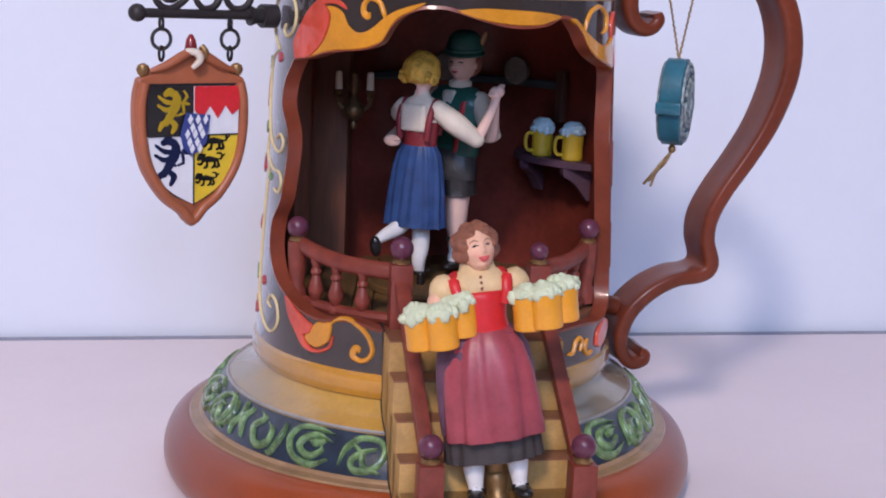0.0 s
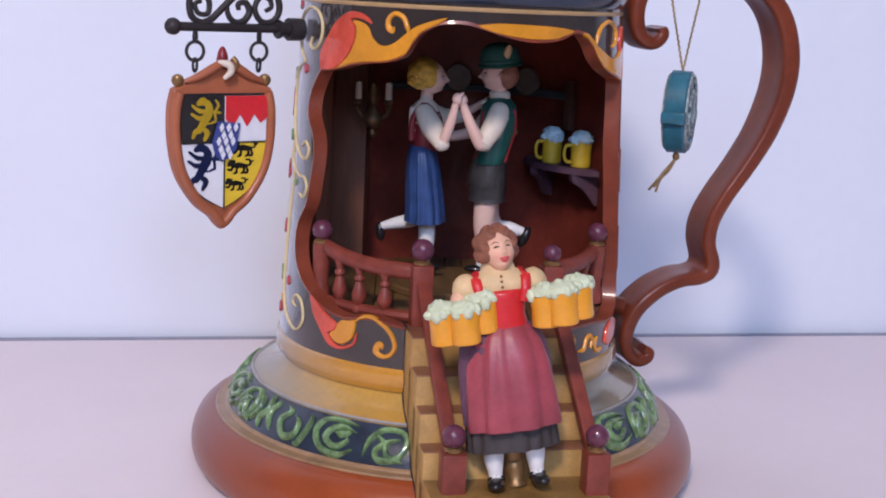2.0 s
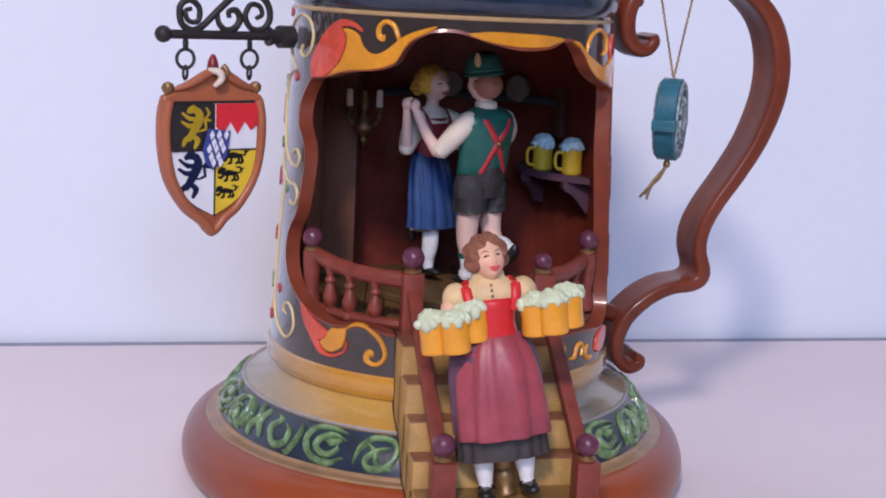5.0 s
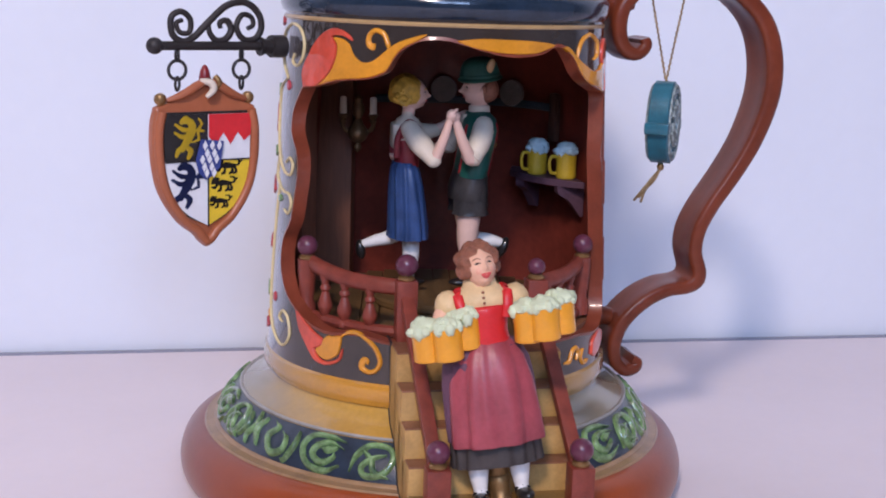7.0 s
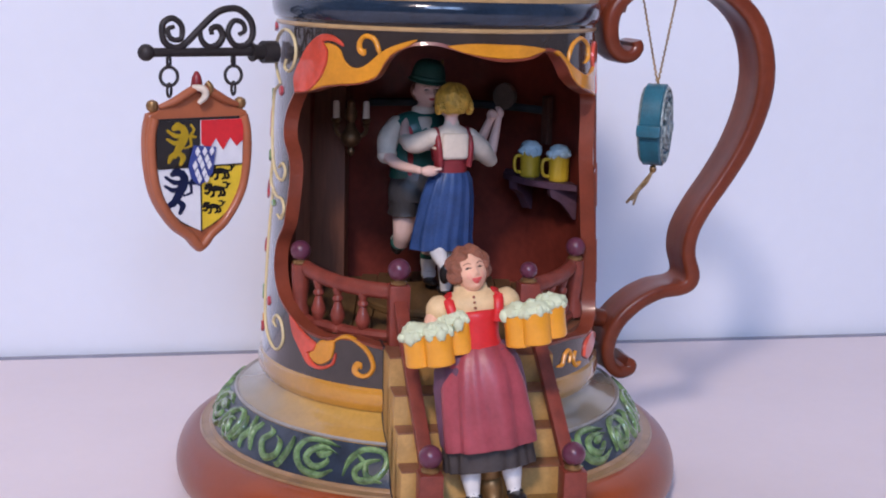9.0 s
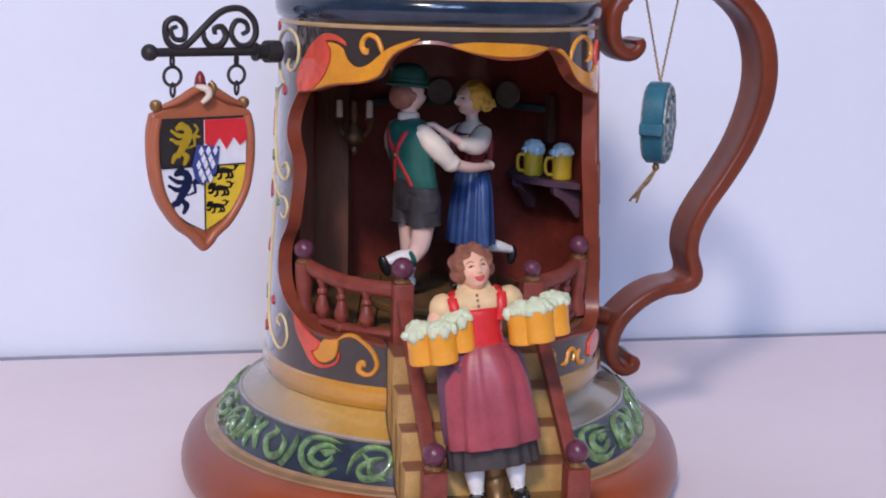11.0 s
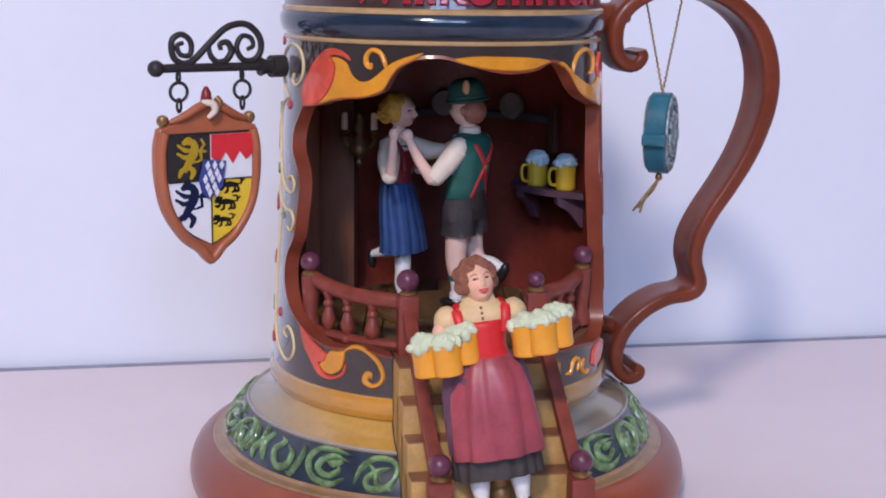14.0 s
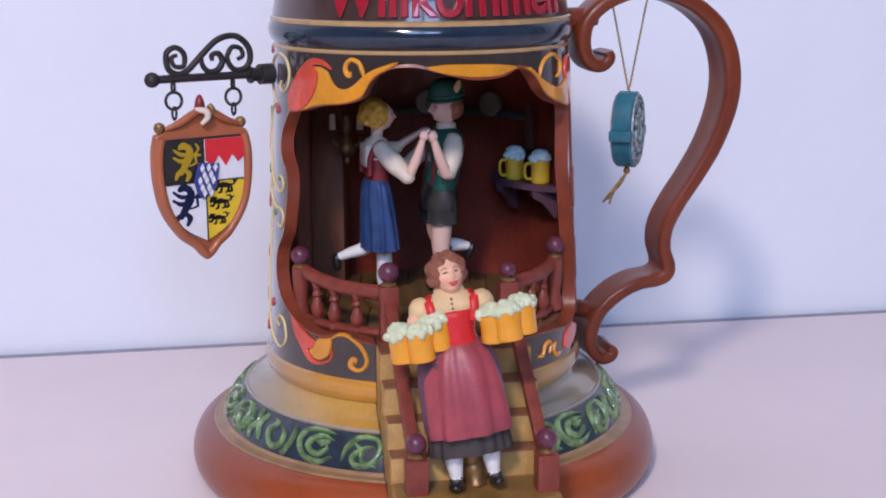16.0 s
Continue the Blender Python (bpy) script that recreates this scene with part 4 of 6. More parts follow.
# ---- beer mugs ----
def mug(name, m, r, h, beer, foam, label, group, grip=True, ribs=0, lumps=0.0014, rough=0.25):
    ob = thing(name, label, "beer mug", m, group)
    bm = bmesh.new()
    wave = (lambda a, i: 1 + 0.035 * math.cos(ribs * a)) if ribs else None
    lathe(bm, [(r * 0.90, 0.0), (r * 0.98, h * 0.03), (r, h * 0.10), (r * 0.97, h * 0.5), (r, h * 0.92), (r * 0.97, h), (r * 0.6, h)], 0, 40, wave=wave)
    part("glass", bm, beer, ob)
    if grip:
        bm = bmesh.new()
        tube(bm, spline([(-r * 0.9, 0, h * 0.82), (-r * 1.55, 0, h * 0.80), (-r * 1.72, 0, h * 0.5), (-r * 1.5, 0, h * 0.22), (-r * 0.9, 0, h * 0.18)], 18), r * 0.17, 0, 10)
        part("handle", bm, beer, ob)
    bm = bmesh.new()
    rnd = random.Random(int(r * 1e6) + int(m.translation.x * 1e5))
    blob(bm, (0, 0, h + r * (0.30 if grip else 0.12)), (r * 1.04, r * 1.04, r * (0.72 if grip else 0.55)), 0, None, 22, rough)
    count = 11 if grip else 8
    for k in range(count):
        a = k * 2 * math.pi / count + rnd.uniform(-0.25, 0.25)
        q = r * rnd.uniform(0.74, 0.94)
        blob(bm, (q * math.cos(a), q * math.sin(a), h + r * rnd.uniform(-0.14, 0.16)), (r * rnd.uniform(0.28, 0.46), r * rnd.uniform(0.28, 0.46), r * rnd.uniform(0.26, 0.50)), 0, None, 12, 0.25)
    for k in range(7):
        a, q = rnd.uniform(0, 6.3), r * rnd.uniform(0, 0.6)
        blob(bm, (q * math.cos(a), q * math.sin(a), h + r * rnd.uniform(0.30, 0.46)), r * rnd.uniform(0.22, 0.38), 0, None, 12, 0.25)
    part("foam", bm, foam, ob, "foam spilling over the rim")
    return ob


for x, y, turn in ((0.0350, 0.0220, 20), (0.0443, 0.0125, 12)):
    mug("beer_mug", pose(x, y, 0.1035, 0, 0, turn), 0.0036, 0.0092, BEERDIM, FOAMB, "ochre beer mug with bluish foam on the wall shelf", "mugs on the shelf")
for x, y, z, lean in ((-0.0034, -0.0945, 0.0669, 8), (0.0021, -0.0970, 0.0680, 8), (0.0071, -0.0937, 0.0706, 8), (0.0242, -0.0940, 0.0731, 6), (0.0285, -0.0962, 0.0744, 6), (0.0330, -0.0925, 0.0755, 6)):
    mug("beer_mug", pose(x, y, z, -4, -lean, 10), 0.0042, 0.0092, BEER, FOAM, "amber beer mug with pale foam carried by the waitress figurine", "mugs carried by the waitress", grip=False)

# ---- hanging sign on its iron bracket ----
ANG = 35.0
SIGN = pose(-0.0546, -0.0175, 0, 0, 0, ANG)  # local -x runs out along the bar, local -y faces out of the sign
bm = bmesh.new()
tube(bm, [(0.0, 0, 0.1476), (-0.0400, 0, 0.1478)], 0.0014, 0, 14)
bar = part("sign_bracket", bm, IRON, stein, "black wrought-iron bracket with scrolls")
bar.matrix_local = SIGN
bm = bmesh.new()
blob(bm, (-0.0412, 0, 0.1478), 0.0026, 0, None, 20)
part("ball", bm, IRON, bar)
bm = bmesh.new()
for x0, x1, r in ((-0.0015, 0.0035, 0.0036), (-0.0045, -0.0015, 0.0024), (-0.0055, -0.0045, 0.0030)):
    tube(bm, [(x0, 0, 0.1475), (x1, 0, 0.1475)], r, 0, 10)
part("socket", bm, IRON, bar)
for line in ([(-0.0330, 0.1562), (-0.0352, 0.1552), (-0.0340, 0.1522), (-0.0305, 0.1522), (-0.0302, 0.1565), (-0.0335, 0.1590), (-0.0370, 0.1570), (-0.0366, 0.1515), (-0.0330, 0.1492), (-0.0290, 0.1505),
              (-0.0230, 0.1560), (-0.0165, 0.1612), (-0.0095, 0.1622), (-0.0045, 0.1585), (-0.0035, 0.1535), (-0.0060, 0.1500), (-0.0105, 0.1500), (-0.0130, 0.1540), (-0.0110, 0.1580), (-0.0075, 0.1575), (-0.0066, 0.1548), (-0.0088, 0.1535)],
             [(-0.0235, 0.1560), (-0.0230, 0.1520), (-0.0205, 0.1495), (-0.0170, 0.1500), (-0.0150, 0.1530), (-0.0165, 0.1560), (-0.0192, 0.1555), (-0.0190, 0.1535)]):
    bm = bmesh.new()
    pts = spline([(-0.0205 + (x + 0.0205) * 0.92, 0, 0.1482 + (z - 0.1482) * 0.92) for x, z in line], 90)
    n = len(pts)
    tube(bm, pts, [0.0007 + 0.0004 * math.sin(math.pi * i / n) for i in range(n)], 0, 10, 1.0, (0, 1, 0))
    part("scroll", bm, IRON, bar)

sign = thing("hanging_sign", "terracotta shield sign with a quartered coat of arms, hung on chains", "hanging sign", SIGN)


def link(parent, x, z, r, turn, wire=0.00042, tall=1.0):
    bm = bmesh.new()
    pts = [(r * math.cos(a) * math.cos(radians(turn)), r * math.cos(a) * math.sin(radians(turn)), r * tall * math.sin(a)) for a in (k * 2 * math.pi / 24 for k in range(24))]
    tube(bm, [(x + p[0], p[1], z + p[2]) for p in pts], wire, 0, 8, closed=True)
    part("chain_link", bm, IRON, parent)


for x in (-0.0338, -0.0118):
    link(sign, x, 0.1450, 0.0014, 45, 0.00045, 1.35)
    link(sign, x, 0.1404, 0.0029, 0, 0.00055)
    link(sign, x, 0.1362, 0.0015, 40, 0.00045, 1.35)
SX = -0.0243


def shield_outline(w, top, low, dip, n=60):
    """Half-widths taper to a point at the foot; the top edge rises to the middle."""
    right = spline([(w * 0.93, top), (w, top - 0.006), (w * 0.99, top - 0.016), (w * 0.86, top - 0.0265), (w * 0.53, top - 0.0358), (w * 0.22, low + 0.0042), (w * 0.11, low + 0.0018), (0.0, low)], n // 2)
    crown = spline([(0.0, top + dip), (w * 0.22, top + dip * 0.92), (w * 0.5, top + dip * 0.58), (w * 0.72, top + dip * 0.22), (w * 0.93, top)], 14)
    half = crown[:-1] + right
    return [(SX + x, z) for x, z in half] + [(SX - x, z) for x, z in reversed(half[1:-1])]


def plate(bm, loop, y0, y1, bevel=0.0, mat=0):
    f = bm.faces.new([bm.verts.new((x, y1, z)) for x, z in loop])
    ext = bmesh.ops.extrude_face_region(bm, geom=[f])
    new_verts = [g for g in ext["geom"] if isinstance(g, bmesh.types.BMVert)]
    for v in new_verts:
        v.co.y = y0
    if bevel:
        front = [e for e in bm.edges if all(v in set(new_verts) for v in e.verts)]
        bmesh.ops.bevel(bm, geom=front, offset=bevel, segments=3, profile=0.5, affect="EDGES")
    for g in bm.faces:
        g.material_index = mat if g.material_index == 0 else g.material_index


bm = bmesh.new()
plate(bm, shield_outline(0.0180, 0.1290, 0.0845, 0.0068), -0.0012, 0.0022, 0.0009)
part("shield", bm, SHIELDBROWN, sign, "terracotta-coloured shield board", 60)
bm = bmesh.new()
outer_loop = shield_outline(0.0180, 0.1290, 0.0845, 0.0068)
low = [p for p in outer_loop if p[1] < 0.1292]
inset = [Vector((SX + (x - SX) * 0.91, -0.0016, 0.1120 + (z - 0.1120) * 0.93)) for x, z in low]
order = sorted(range(len(inset)), key=lambda i: math.atan2(inset[i].x - SX, -(inset[i].z - 0.118)))
tube(bm, [inset[i] for i in order], 0.0015, 0, 10)
part("raised_border", bm, SHIELDBROWN, sign)


def flat(name, loop, y, mat, label="", thick=0.0003):
    """A thin painted field on the shield's front."""
    bm = bmesh.new()
    plate(bm, loop, y - thick, y)
    return part(name, bm, mat, sign, label)


top_z, mid_z, foot_z, hw = 0.1268, 0.1123, 0.0916, 0.0146


def field_w(z):
    return float(np.interp(z, [foot_z, 0.0945, 0.0990, 0.1050, 0.1120, 0.1200, top_z], [0.0, 0.0058, 0.0110, 0.0136, 0.0146, 0.0148, 0.0148]))


zs = [foot_z + (mid_z - foot_z) * i / 12 for i in range(13)]
us = [mid_z + (top_z - mid_z) * i / 6 for i in range(7)]
grow = 0.0008
flat("field_edge", [(SX + field_w(z) + grow, z + (grow if z == us[-1] else 0)) for z in zs + us] + [(SX - field_w(z) - grow, z + (grow if z == us[-1] else 0)) for z in reversed(zs[1:] + us)], -0.0011, BLACK)
flat("field_black", [(SX, mid_z), (SX, top_z)] + [(SX - field_w(z), z) for z in reversed(us)], -0.0015, BLACK, "black quarter with a golden lion")
flat("field_silver", [(SX, mid_z), (SX, top_z)] + [(SX + field_w(z), z) for z in reversed(us)], -0.0015, WHITE, "white quarter with red points")
flat("field_white", [(SX, foot_z), (SX, mid_z)] + [(SX - field_w(z), z) for z in reversed(zs[1:])], -0.0015, WHITE, "white quarter with a blue panther")
flat("field_yellow", [(SX, foot_z), (SX, mid_z)] + [(SX + field_w(z), z) for z in reversed(zs[1:])], -0.0015, YELLOW, "yellow quarter with black lions")
w = field_w(0.1215)
flat("red_chief", [(SX + 0.0002, 0.1196), (SX + 0.0002, top_z), (SX + w, top_z), (SX + w, 0.1200), (SX + w * 0.84, 0.1172 + 0.001), (SX + w * 0.69, 0.1210), (SX + w * 0.52, 0.1172), (SX + w * 0.35, 0.1210), (SX + w * 0.18, 0.1172)], -0.0019, RED)
for x0, z0, x1, z1 in ((SX, foot_z, SX, mid_z), (SX - 0.0142, mid_z, SX + 0.0142, mid_z)):
    flat("field_line", [(x0 - 0.0002, z0 - 0.0002), (x1 + 0.0002, z0 - 0.0002), (x1 + 0.0002, z1 + 0.0002), (x0 - 0.0002, z1 + 0.0002)], -0.0019, BLACK)
# small lozenge shield in the middle, leaning
tilt = pose(SX, 0, 0.1128, 0, 12, 0)


def leaned(pts):
    return [((tilt @ Vector((x, 0, z))).x, (tilt @ Vector((x, 0, z))).z) for x, z in pts]


flat("centre_shield", leaned([(-0.0040, 0.0056), (0.0038, 0.0064), (0.0042, -0.0018), (0.0022, -0.0050), (0.0002, -0.0066), (-0.0026, -0.0048), (-0.0044, -0.0012)]), -0.0023, BLUE, "small blue and white lozenge shield", 0.0004)
for i in range(-2, 3):
    for j in range(-2, 3):
        x, z = i * 0.0024 + (j % 2) * 0.0012, j * 0.0022 + i * 0.0005
        if abs(x) < 0.0034 - max(0, -z - 0.003) * 0.8 and -0.0054 < z < 0.0054:
            flat("lozenge", leaned([(x - 0.0008, z - 0.0002), (x - 0.0002, z + 0.0015), (x + 0.0008, z + 0.0002), (x + 0.0002, z - 0.0015)]), -0.0028, WHITE)


def beast(name, cx, cz, s, mat, rampant, y=-0.0019):
    """A small heraldic animal: body, head, legs and tail as flat strokes."""
    bm = bmesh.new()
    if rampant:
        strokes = [([(-0.6, -1.0), (-0.1, -0.2), (0.25, 0.6), (0.1, 1.1)], 0.42), ([(0.1, 1.0), (-0.3, 1.25), (-0.65, 1.1)], 0.34), ([(0.1, 0.5), (-0.5, 0.5), (-0.95, 0.75)], 0.2), ([(0.0, 0.1), (-0.6, -0.05), (-1.0, 0.15)], 0.2),
                   ([(-0.5, -0.8), (-0.9, -1.1), (-1.1, -1.5)], 0.24), ([(-0.3, -0.8), (0.1, -1.2), (-0.1, -1.7)], 0.26), ([(0.0, -0.5), (0.8, -0.3), (0.7, 0.4), (1.05, 0.9), (0.8, 1.3)], 0.15), ([(0.85, 0.4), (1.2, 0.35)], 0.14), ([(-0.95, 0.75), (-1.2, 0.95)], 0.14), ([(-1.0, 0.15), (-1.25, 0.3)], 0.14)]
    else:
        strokes = [([(-0.9, 0.25), (-0.2, 0.32), (0.7, 0.2)], 0.44), ([(-0.8, 0.3), (-1.1, 0.62), (-1.35, 0.4)], 0.46), ([(-1.0, 0.6), (-0.7, 0.75)], 0.3), ([(-0.8, 0.2), (-1.1, -0.15), (-1.45, -0.1)], 0.22), ([(-0.4, 0.2), (-0.45, -0.4), (-0.75, -0.55)], 0.22), ([(0.4, 0.2), (0.45, -0.35), (0.15, -0.55)], 0.23),
                   ([(0.7, 0.2), (0.9, -0.35), (0.65, -0.55)], 0.23), ([(0.75, 0.3), (1.2, 0.35), (1.15, 0.85), (0.7, 0.9)], 0.17), ([(1.15, 0.5), (1.55, 0.75)], 0.16)]
    segs = []
    for pts, w in strokes:
        fine = spline(pts, 9)
        ws = [(0.74 if not rampant else 0.92) * w * (1.0 - 0.35 * abs(2 * i / 8 - 1)) for i in range(9)]
        segs += [(*fine[i], ws[i]) for i in range(9)] + [(*((fine[i] + fine[i + 1]) / 2), (ws[i] + ws[i + 1]) / 2) for i in range(8)]
    dots = np.array(segs)
    step = 0.055

    def off(x, z):
        return float((np.hypot(dots[:, 0] - x, dots[:, 1] - z) - dots[:, 2]).min())

    lo, hi = dots[:, :2].min(0) - 0.5, dots[:, :2].max(0) + 0.5
    nx, nz = int((hi[0] - lo[0]) / step), int((hi[1] - lo[1]) / step)
    grid = {}

    def corner(i, k):
        if (i, k) not in grid:
            x, z = lo[0] + i * step, lo[1] + k * step
            f = off(x, z)
            if abs(f) < step:
                g = np.array((off(x + 0.01, z) - f, off(x, z + 0.01) - f)) / 0.01
                x, z, f = x - f * g[0], z - f * g[1], 0.0
            grid[i, k] = bm.verts.new((cx + x * s, y - min(0.0002, max(0.0, -f) * s * 1.2 + 0.00008), cz + z * s))
        return grid[i, k]

    for i in range(nx):
        for k in range(nz):
            if off(lo[0] + (i + 0.5) * step, lo[1] + (k + 0.5) * step) < 0:
                bm.faces.new((corner(i, k), corner(i + 1, k), corner(i + 1, k + 1), corner(i, k + 1)))
    bmesh.ops.solidify(bm, geom=bm.faces[:], thickness=0.00035)
    part(name, bm, mat, sign, "", 18)


beast("golden_lion", SX - 0.0064, 0.1202, 0.0040, YELLOW, True)
beast("blue_panther", SX - 0.0068, 0.1055, 0.0044, NAVY, True)
for z, x, s in ((0.1095, 0.0070, 0.0031), (0.1040, 0.0056, 0.0030), (0.0985, 0.0044, 0.0026)):
    beast("black_lion", SX + x, z, s * 0.98, BLACK, False)
# ribbon, finial and studs on the crown of the shield
bm = bmesh.new()
lathe(bm, [(0.0, 0.1340), (0.0016, 0.1350), (0.0019, 0.1375), (0.0015, 0.1400), (0.0007, 0.1416), (0.0, 0.1420)], 0, 18, (SX, 0.0004, 0))
part("finial", bm, REDTIP, sign, "dark red pointed finial")
for s in (-1, 1):
    bm = bmesh.new()
    lathe(bm, [(0.0006, 0.1286), (0.0009, 0.1296), (0.0017, 0.1305), (0.0020, 0.1316), (0.0016, 0.1328), (0.0006, 0.1334), (0.0, 0.1335)], 0, 18, (SX + s * 0.0150, 0.0004, 0))
    part("stud", bm, BRASS, sign, "brass ball stud")
    bm = bmesh.new()
    tube(bm, spline([(SX + s * 0.0135, -0.0010, 0.1312), (SX + s * 0.0085, -0.0018, 0.1330), (SX + s * 0.0030, -0.0022, 0.1362), (SX + s * 0.0006, -0.0024, 0.1368)], 20), [0.0007 + 0.0007 * math.sin(math.pi * i / 19) for i in range(20)], 0, 10)
    part("ribbon", bm, SHIELDBROWN, sign)
bm = bmesh.new()
tube(bm, spline([(SX - 0.0030, -0.0024, 0.1372), (SX + 0.0002, -0.0034, 0.1366), (SX + 0.0010, -0.0036, 0.1345), (SX - 0.0012, -0.0032, 0.1322)], 18), [0.0004 + 0.0008 * math.sin(math.pi * (0.15 + 0.75 * i / 17)) for i in range(18)], 0, 10)
part("horn", bm, LINEN, sign, "pale curved horn")
bm = bmesh.new()
tube(bm, spline([(SX + 0.0022, -0.0020, 0.1385), (SX + 0.0032, -0.0030, 0.1368), (SX + 0.0026, -0.0022, 0.1348)], 10), 0.0010, 0, 10)
part("clasp", bm, BRASS, sign)

# ---- pendant hung from the handle ----
pend = thing("pendant", "teal oval pendant with raised ornament hung on a gold cord", "pendant", pose(0.0752, 0.0010, 0.1253, 0, 0, 68))
bm = bmesh.new()
R = [(math.sin(a), math.cos(a)) for a in (k * 2 * math.pi / 48 for k in range(48))]
rows = [[bm.verts.new((x * 0.0098 * k, y, z * 0.0139 * k)) for x, z in R] for y, k in ((-0.0036, 0.90), (-0.0036, 0.94), (-0.0031, 1.0), (0.0031, 1.0), (0.0036, 0.94), (0.0036, 0.90))]
for r, s in zip(rows, rows[1:]):
    for k in range(48):
        bm.faces.new((r[k], r[(k + 1) % 48], s[(k + 1) % 48], s[k]))
bm.faces.new(rows[0]), bm.faces.new(rows[-1])
part("disc", bm, TEAL, pend, "thick teal oval disc")
for y in (-0.0037, 0.0037):
    bm = bmesh.new()
    tube(bm, [(x * 0.0086, y, z * 0.0124) for x, z in R], 0.0006, 0, 8, closed=True)
    part("bead_ring", bm, TEALD, pend)
for k in range(22):
    a = k * 2 * math.pi / 22
    bm = bmesh.new()
    blob(bm, (0.0074 * math.cos(a), -0.0039, 0.0107 * math.sin(a)), (0.0006, 0.0005, 0.0007), 0, None, 8)
    part("bead", bm, TEALD, pend)
for k in range(7):
    a = math.pi / 2 + k * 2 * math.pi / 7
    x, z = 0.0042 * math.cos(a), 0.0062 * math.sin(a)
    bm = bmesh.new()
    blob(bm, (x, -0.0040, z), (0.0015, 0.0009, 0.0019), 0, None, 10)
    part("petal", bm, TEALD, pend)
for pts in ([(-0.005, 0.002), (0.0, 0.006), (0.005, 0.002)], [(-0.006, -0.003), (0.0, -0.0075), (0.006, -0.003)], [(-0.003, -0.001), (0.0, 0.003), (0.003, -0.001), (0.0, -0.004), (-0.003, -0.001)]):
    bm = bmesh.new()
    tube(bm, spline([(x, -0.0041, z) for x, z in pts], 16), 0.0007, 0, 8)
    part("relief", bm, TEALD, pend, "worn raised ornament")
bm = bmesh.new()
box(bm, -0.0118, 0.0118, -0.0041, 0.0041, -0.0034, 0.0006, 0.0008)
part("cross_band", bm, TEAL, pend)
inv_turn = pose(0, 0, 0, 0, 0, -68)
for dx, top in ((-0.0058, 0.0465), (0.0072, 0.0465)):
    bm = bmesh.new()
    n = 60
    pts = [inv_turn @ Vector((dx * (i / (n - 1)) + 0.00018 * math.sin(i * 1.9), 0.0100 * i / (n - 1) + 0.00018 * math.cos(i * 1.9), 0.0136 + (top - 0.0136) * i / (n - 1))) for i in range(n)]
    tube(bm, pts, 0.00036, 0, 6)
    part("cord", bm, CORD, pend, "twisted gold cord")
bm = bmesh.new()
lathe(bm, [(0.0, -0.0168), (0.0010, -0.0162), (0.0013, -0.0152), (0.0009, -0.0141), (0.0003, -0.0137)], 0, 14)
part("bead", bm, BRASS, pend)
for dx, dy, dz in ((-0.0068, 0.0, -0.0262), (-0.0082, 0.001, -0.0272), (-0.0062, -0.001, -0.0275)):
    bm = bmesh.new()
    tube(bm, [inv_turn @ p for p in (Vector(q) for q in spline([(0, 0, -0.0160), (dx * 0.35, dy, -0.0200), (dx * 0.7, -dy, -0.0232), (dx, dy, dz)], 14))], 0.00045, 0, 6)
    part("tassel", bm, CORD, pend)


# ---- figurines: each one moulded piece, built in millimetres, facing -y ----
def figurine(name, bm, mats, label, category, group="", wide=1.0, tall=1.0):
    bmesh.ops.scale(bm, vec=(0.001 * wide, 0.001 * wide, 0.001 * tall), verts=bm.verts)
    return tagged(finish(name, bm, mats, None, 65), label, category, group)


def limb(bm, pts, radii, mat, n=16, seg=14):
    line = spline([(*p, r) for p, r in zip(pts, radii)], n)
    tube(bm, [p[:3] for p in line], [max(0.15, p[3]) for p in line], mat, seg)
    for p in (line[0], line[-1]):
        blob(bm, p[:3], max(0.15, p[3]), mat, None, 12)


def pleated(bm, profile, mat, folds, depth, c=(0, 0, 0), sx=1.0, sy=1.0, seed=0, seg=120, a0=0.0, a1=360.0):
    """A skirt: a turned profile whose folds deepen towards the hem."""
    rnd = random.Random(seed)
    ph = [rnd.uniform(0, 6.3) for _ in range(4)]
    last = len(profile) - 1

    def wave(a, i):
        k = depth * (0.25 + 0.75 * (i / last) ** 0.8)
        b = a + 0.16 * math.sin(2 * a + ph[3]) + 0.05 * math.sin(0.9 * i + 5 * a)
        return 1 + k * (math.cos(folds * b + ph[0] + 0.8 * math.sin(3 * a + ph[1])) * 0.65 + 0.35 * math.cos((folds * 1.7) * b + ph[2]) * math.cos(2 * a + ph[1]))

    lathe(bm, profile, mat, seg, c, sx, sy, a0, a1, wave)


def bump(a, b):
    return math.exp(-a * a - b * b)


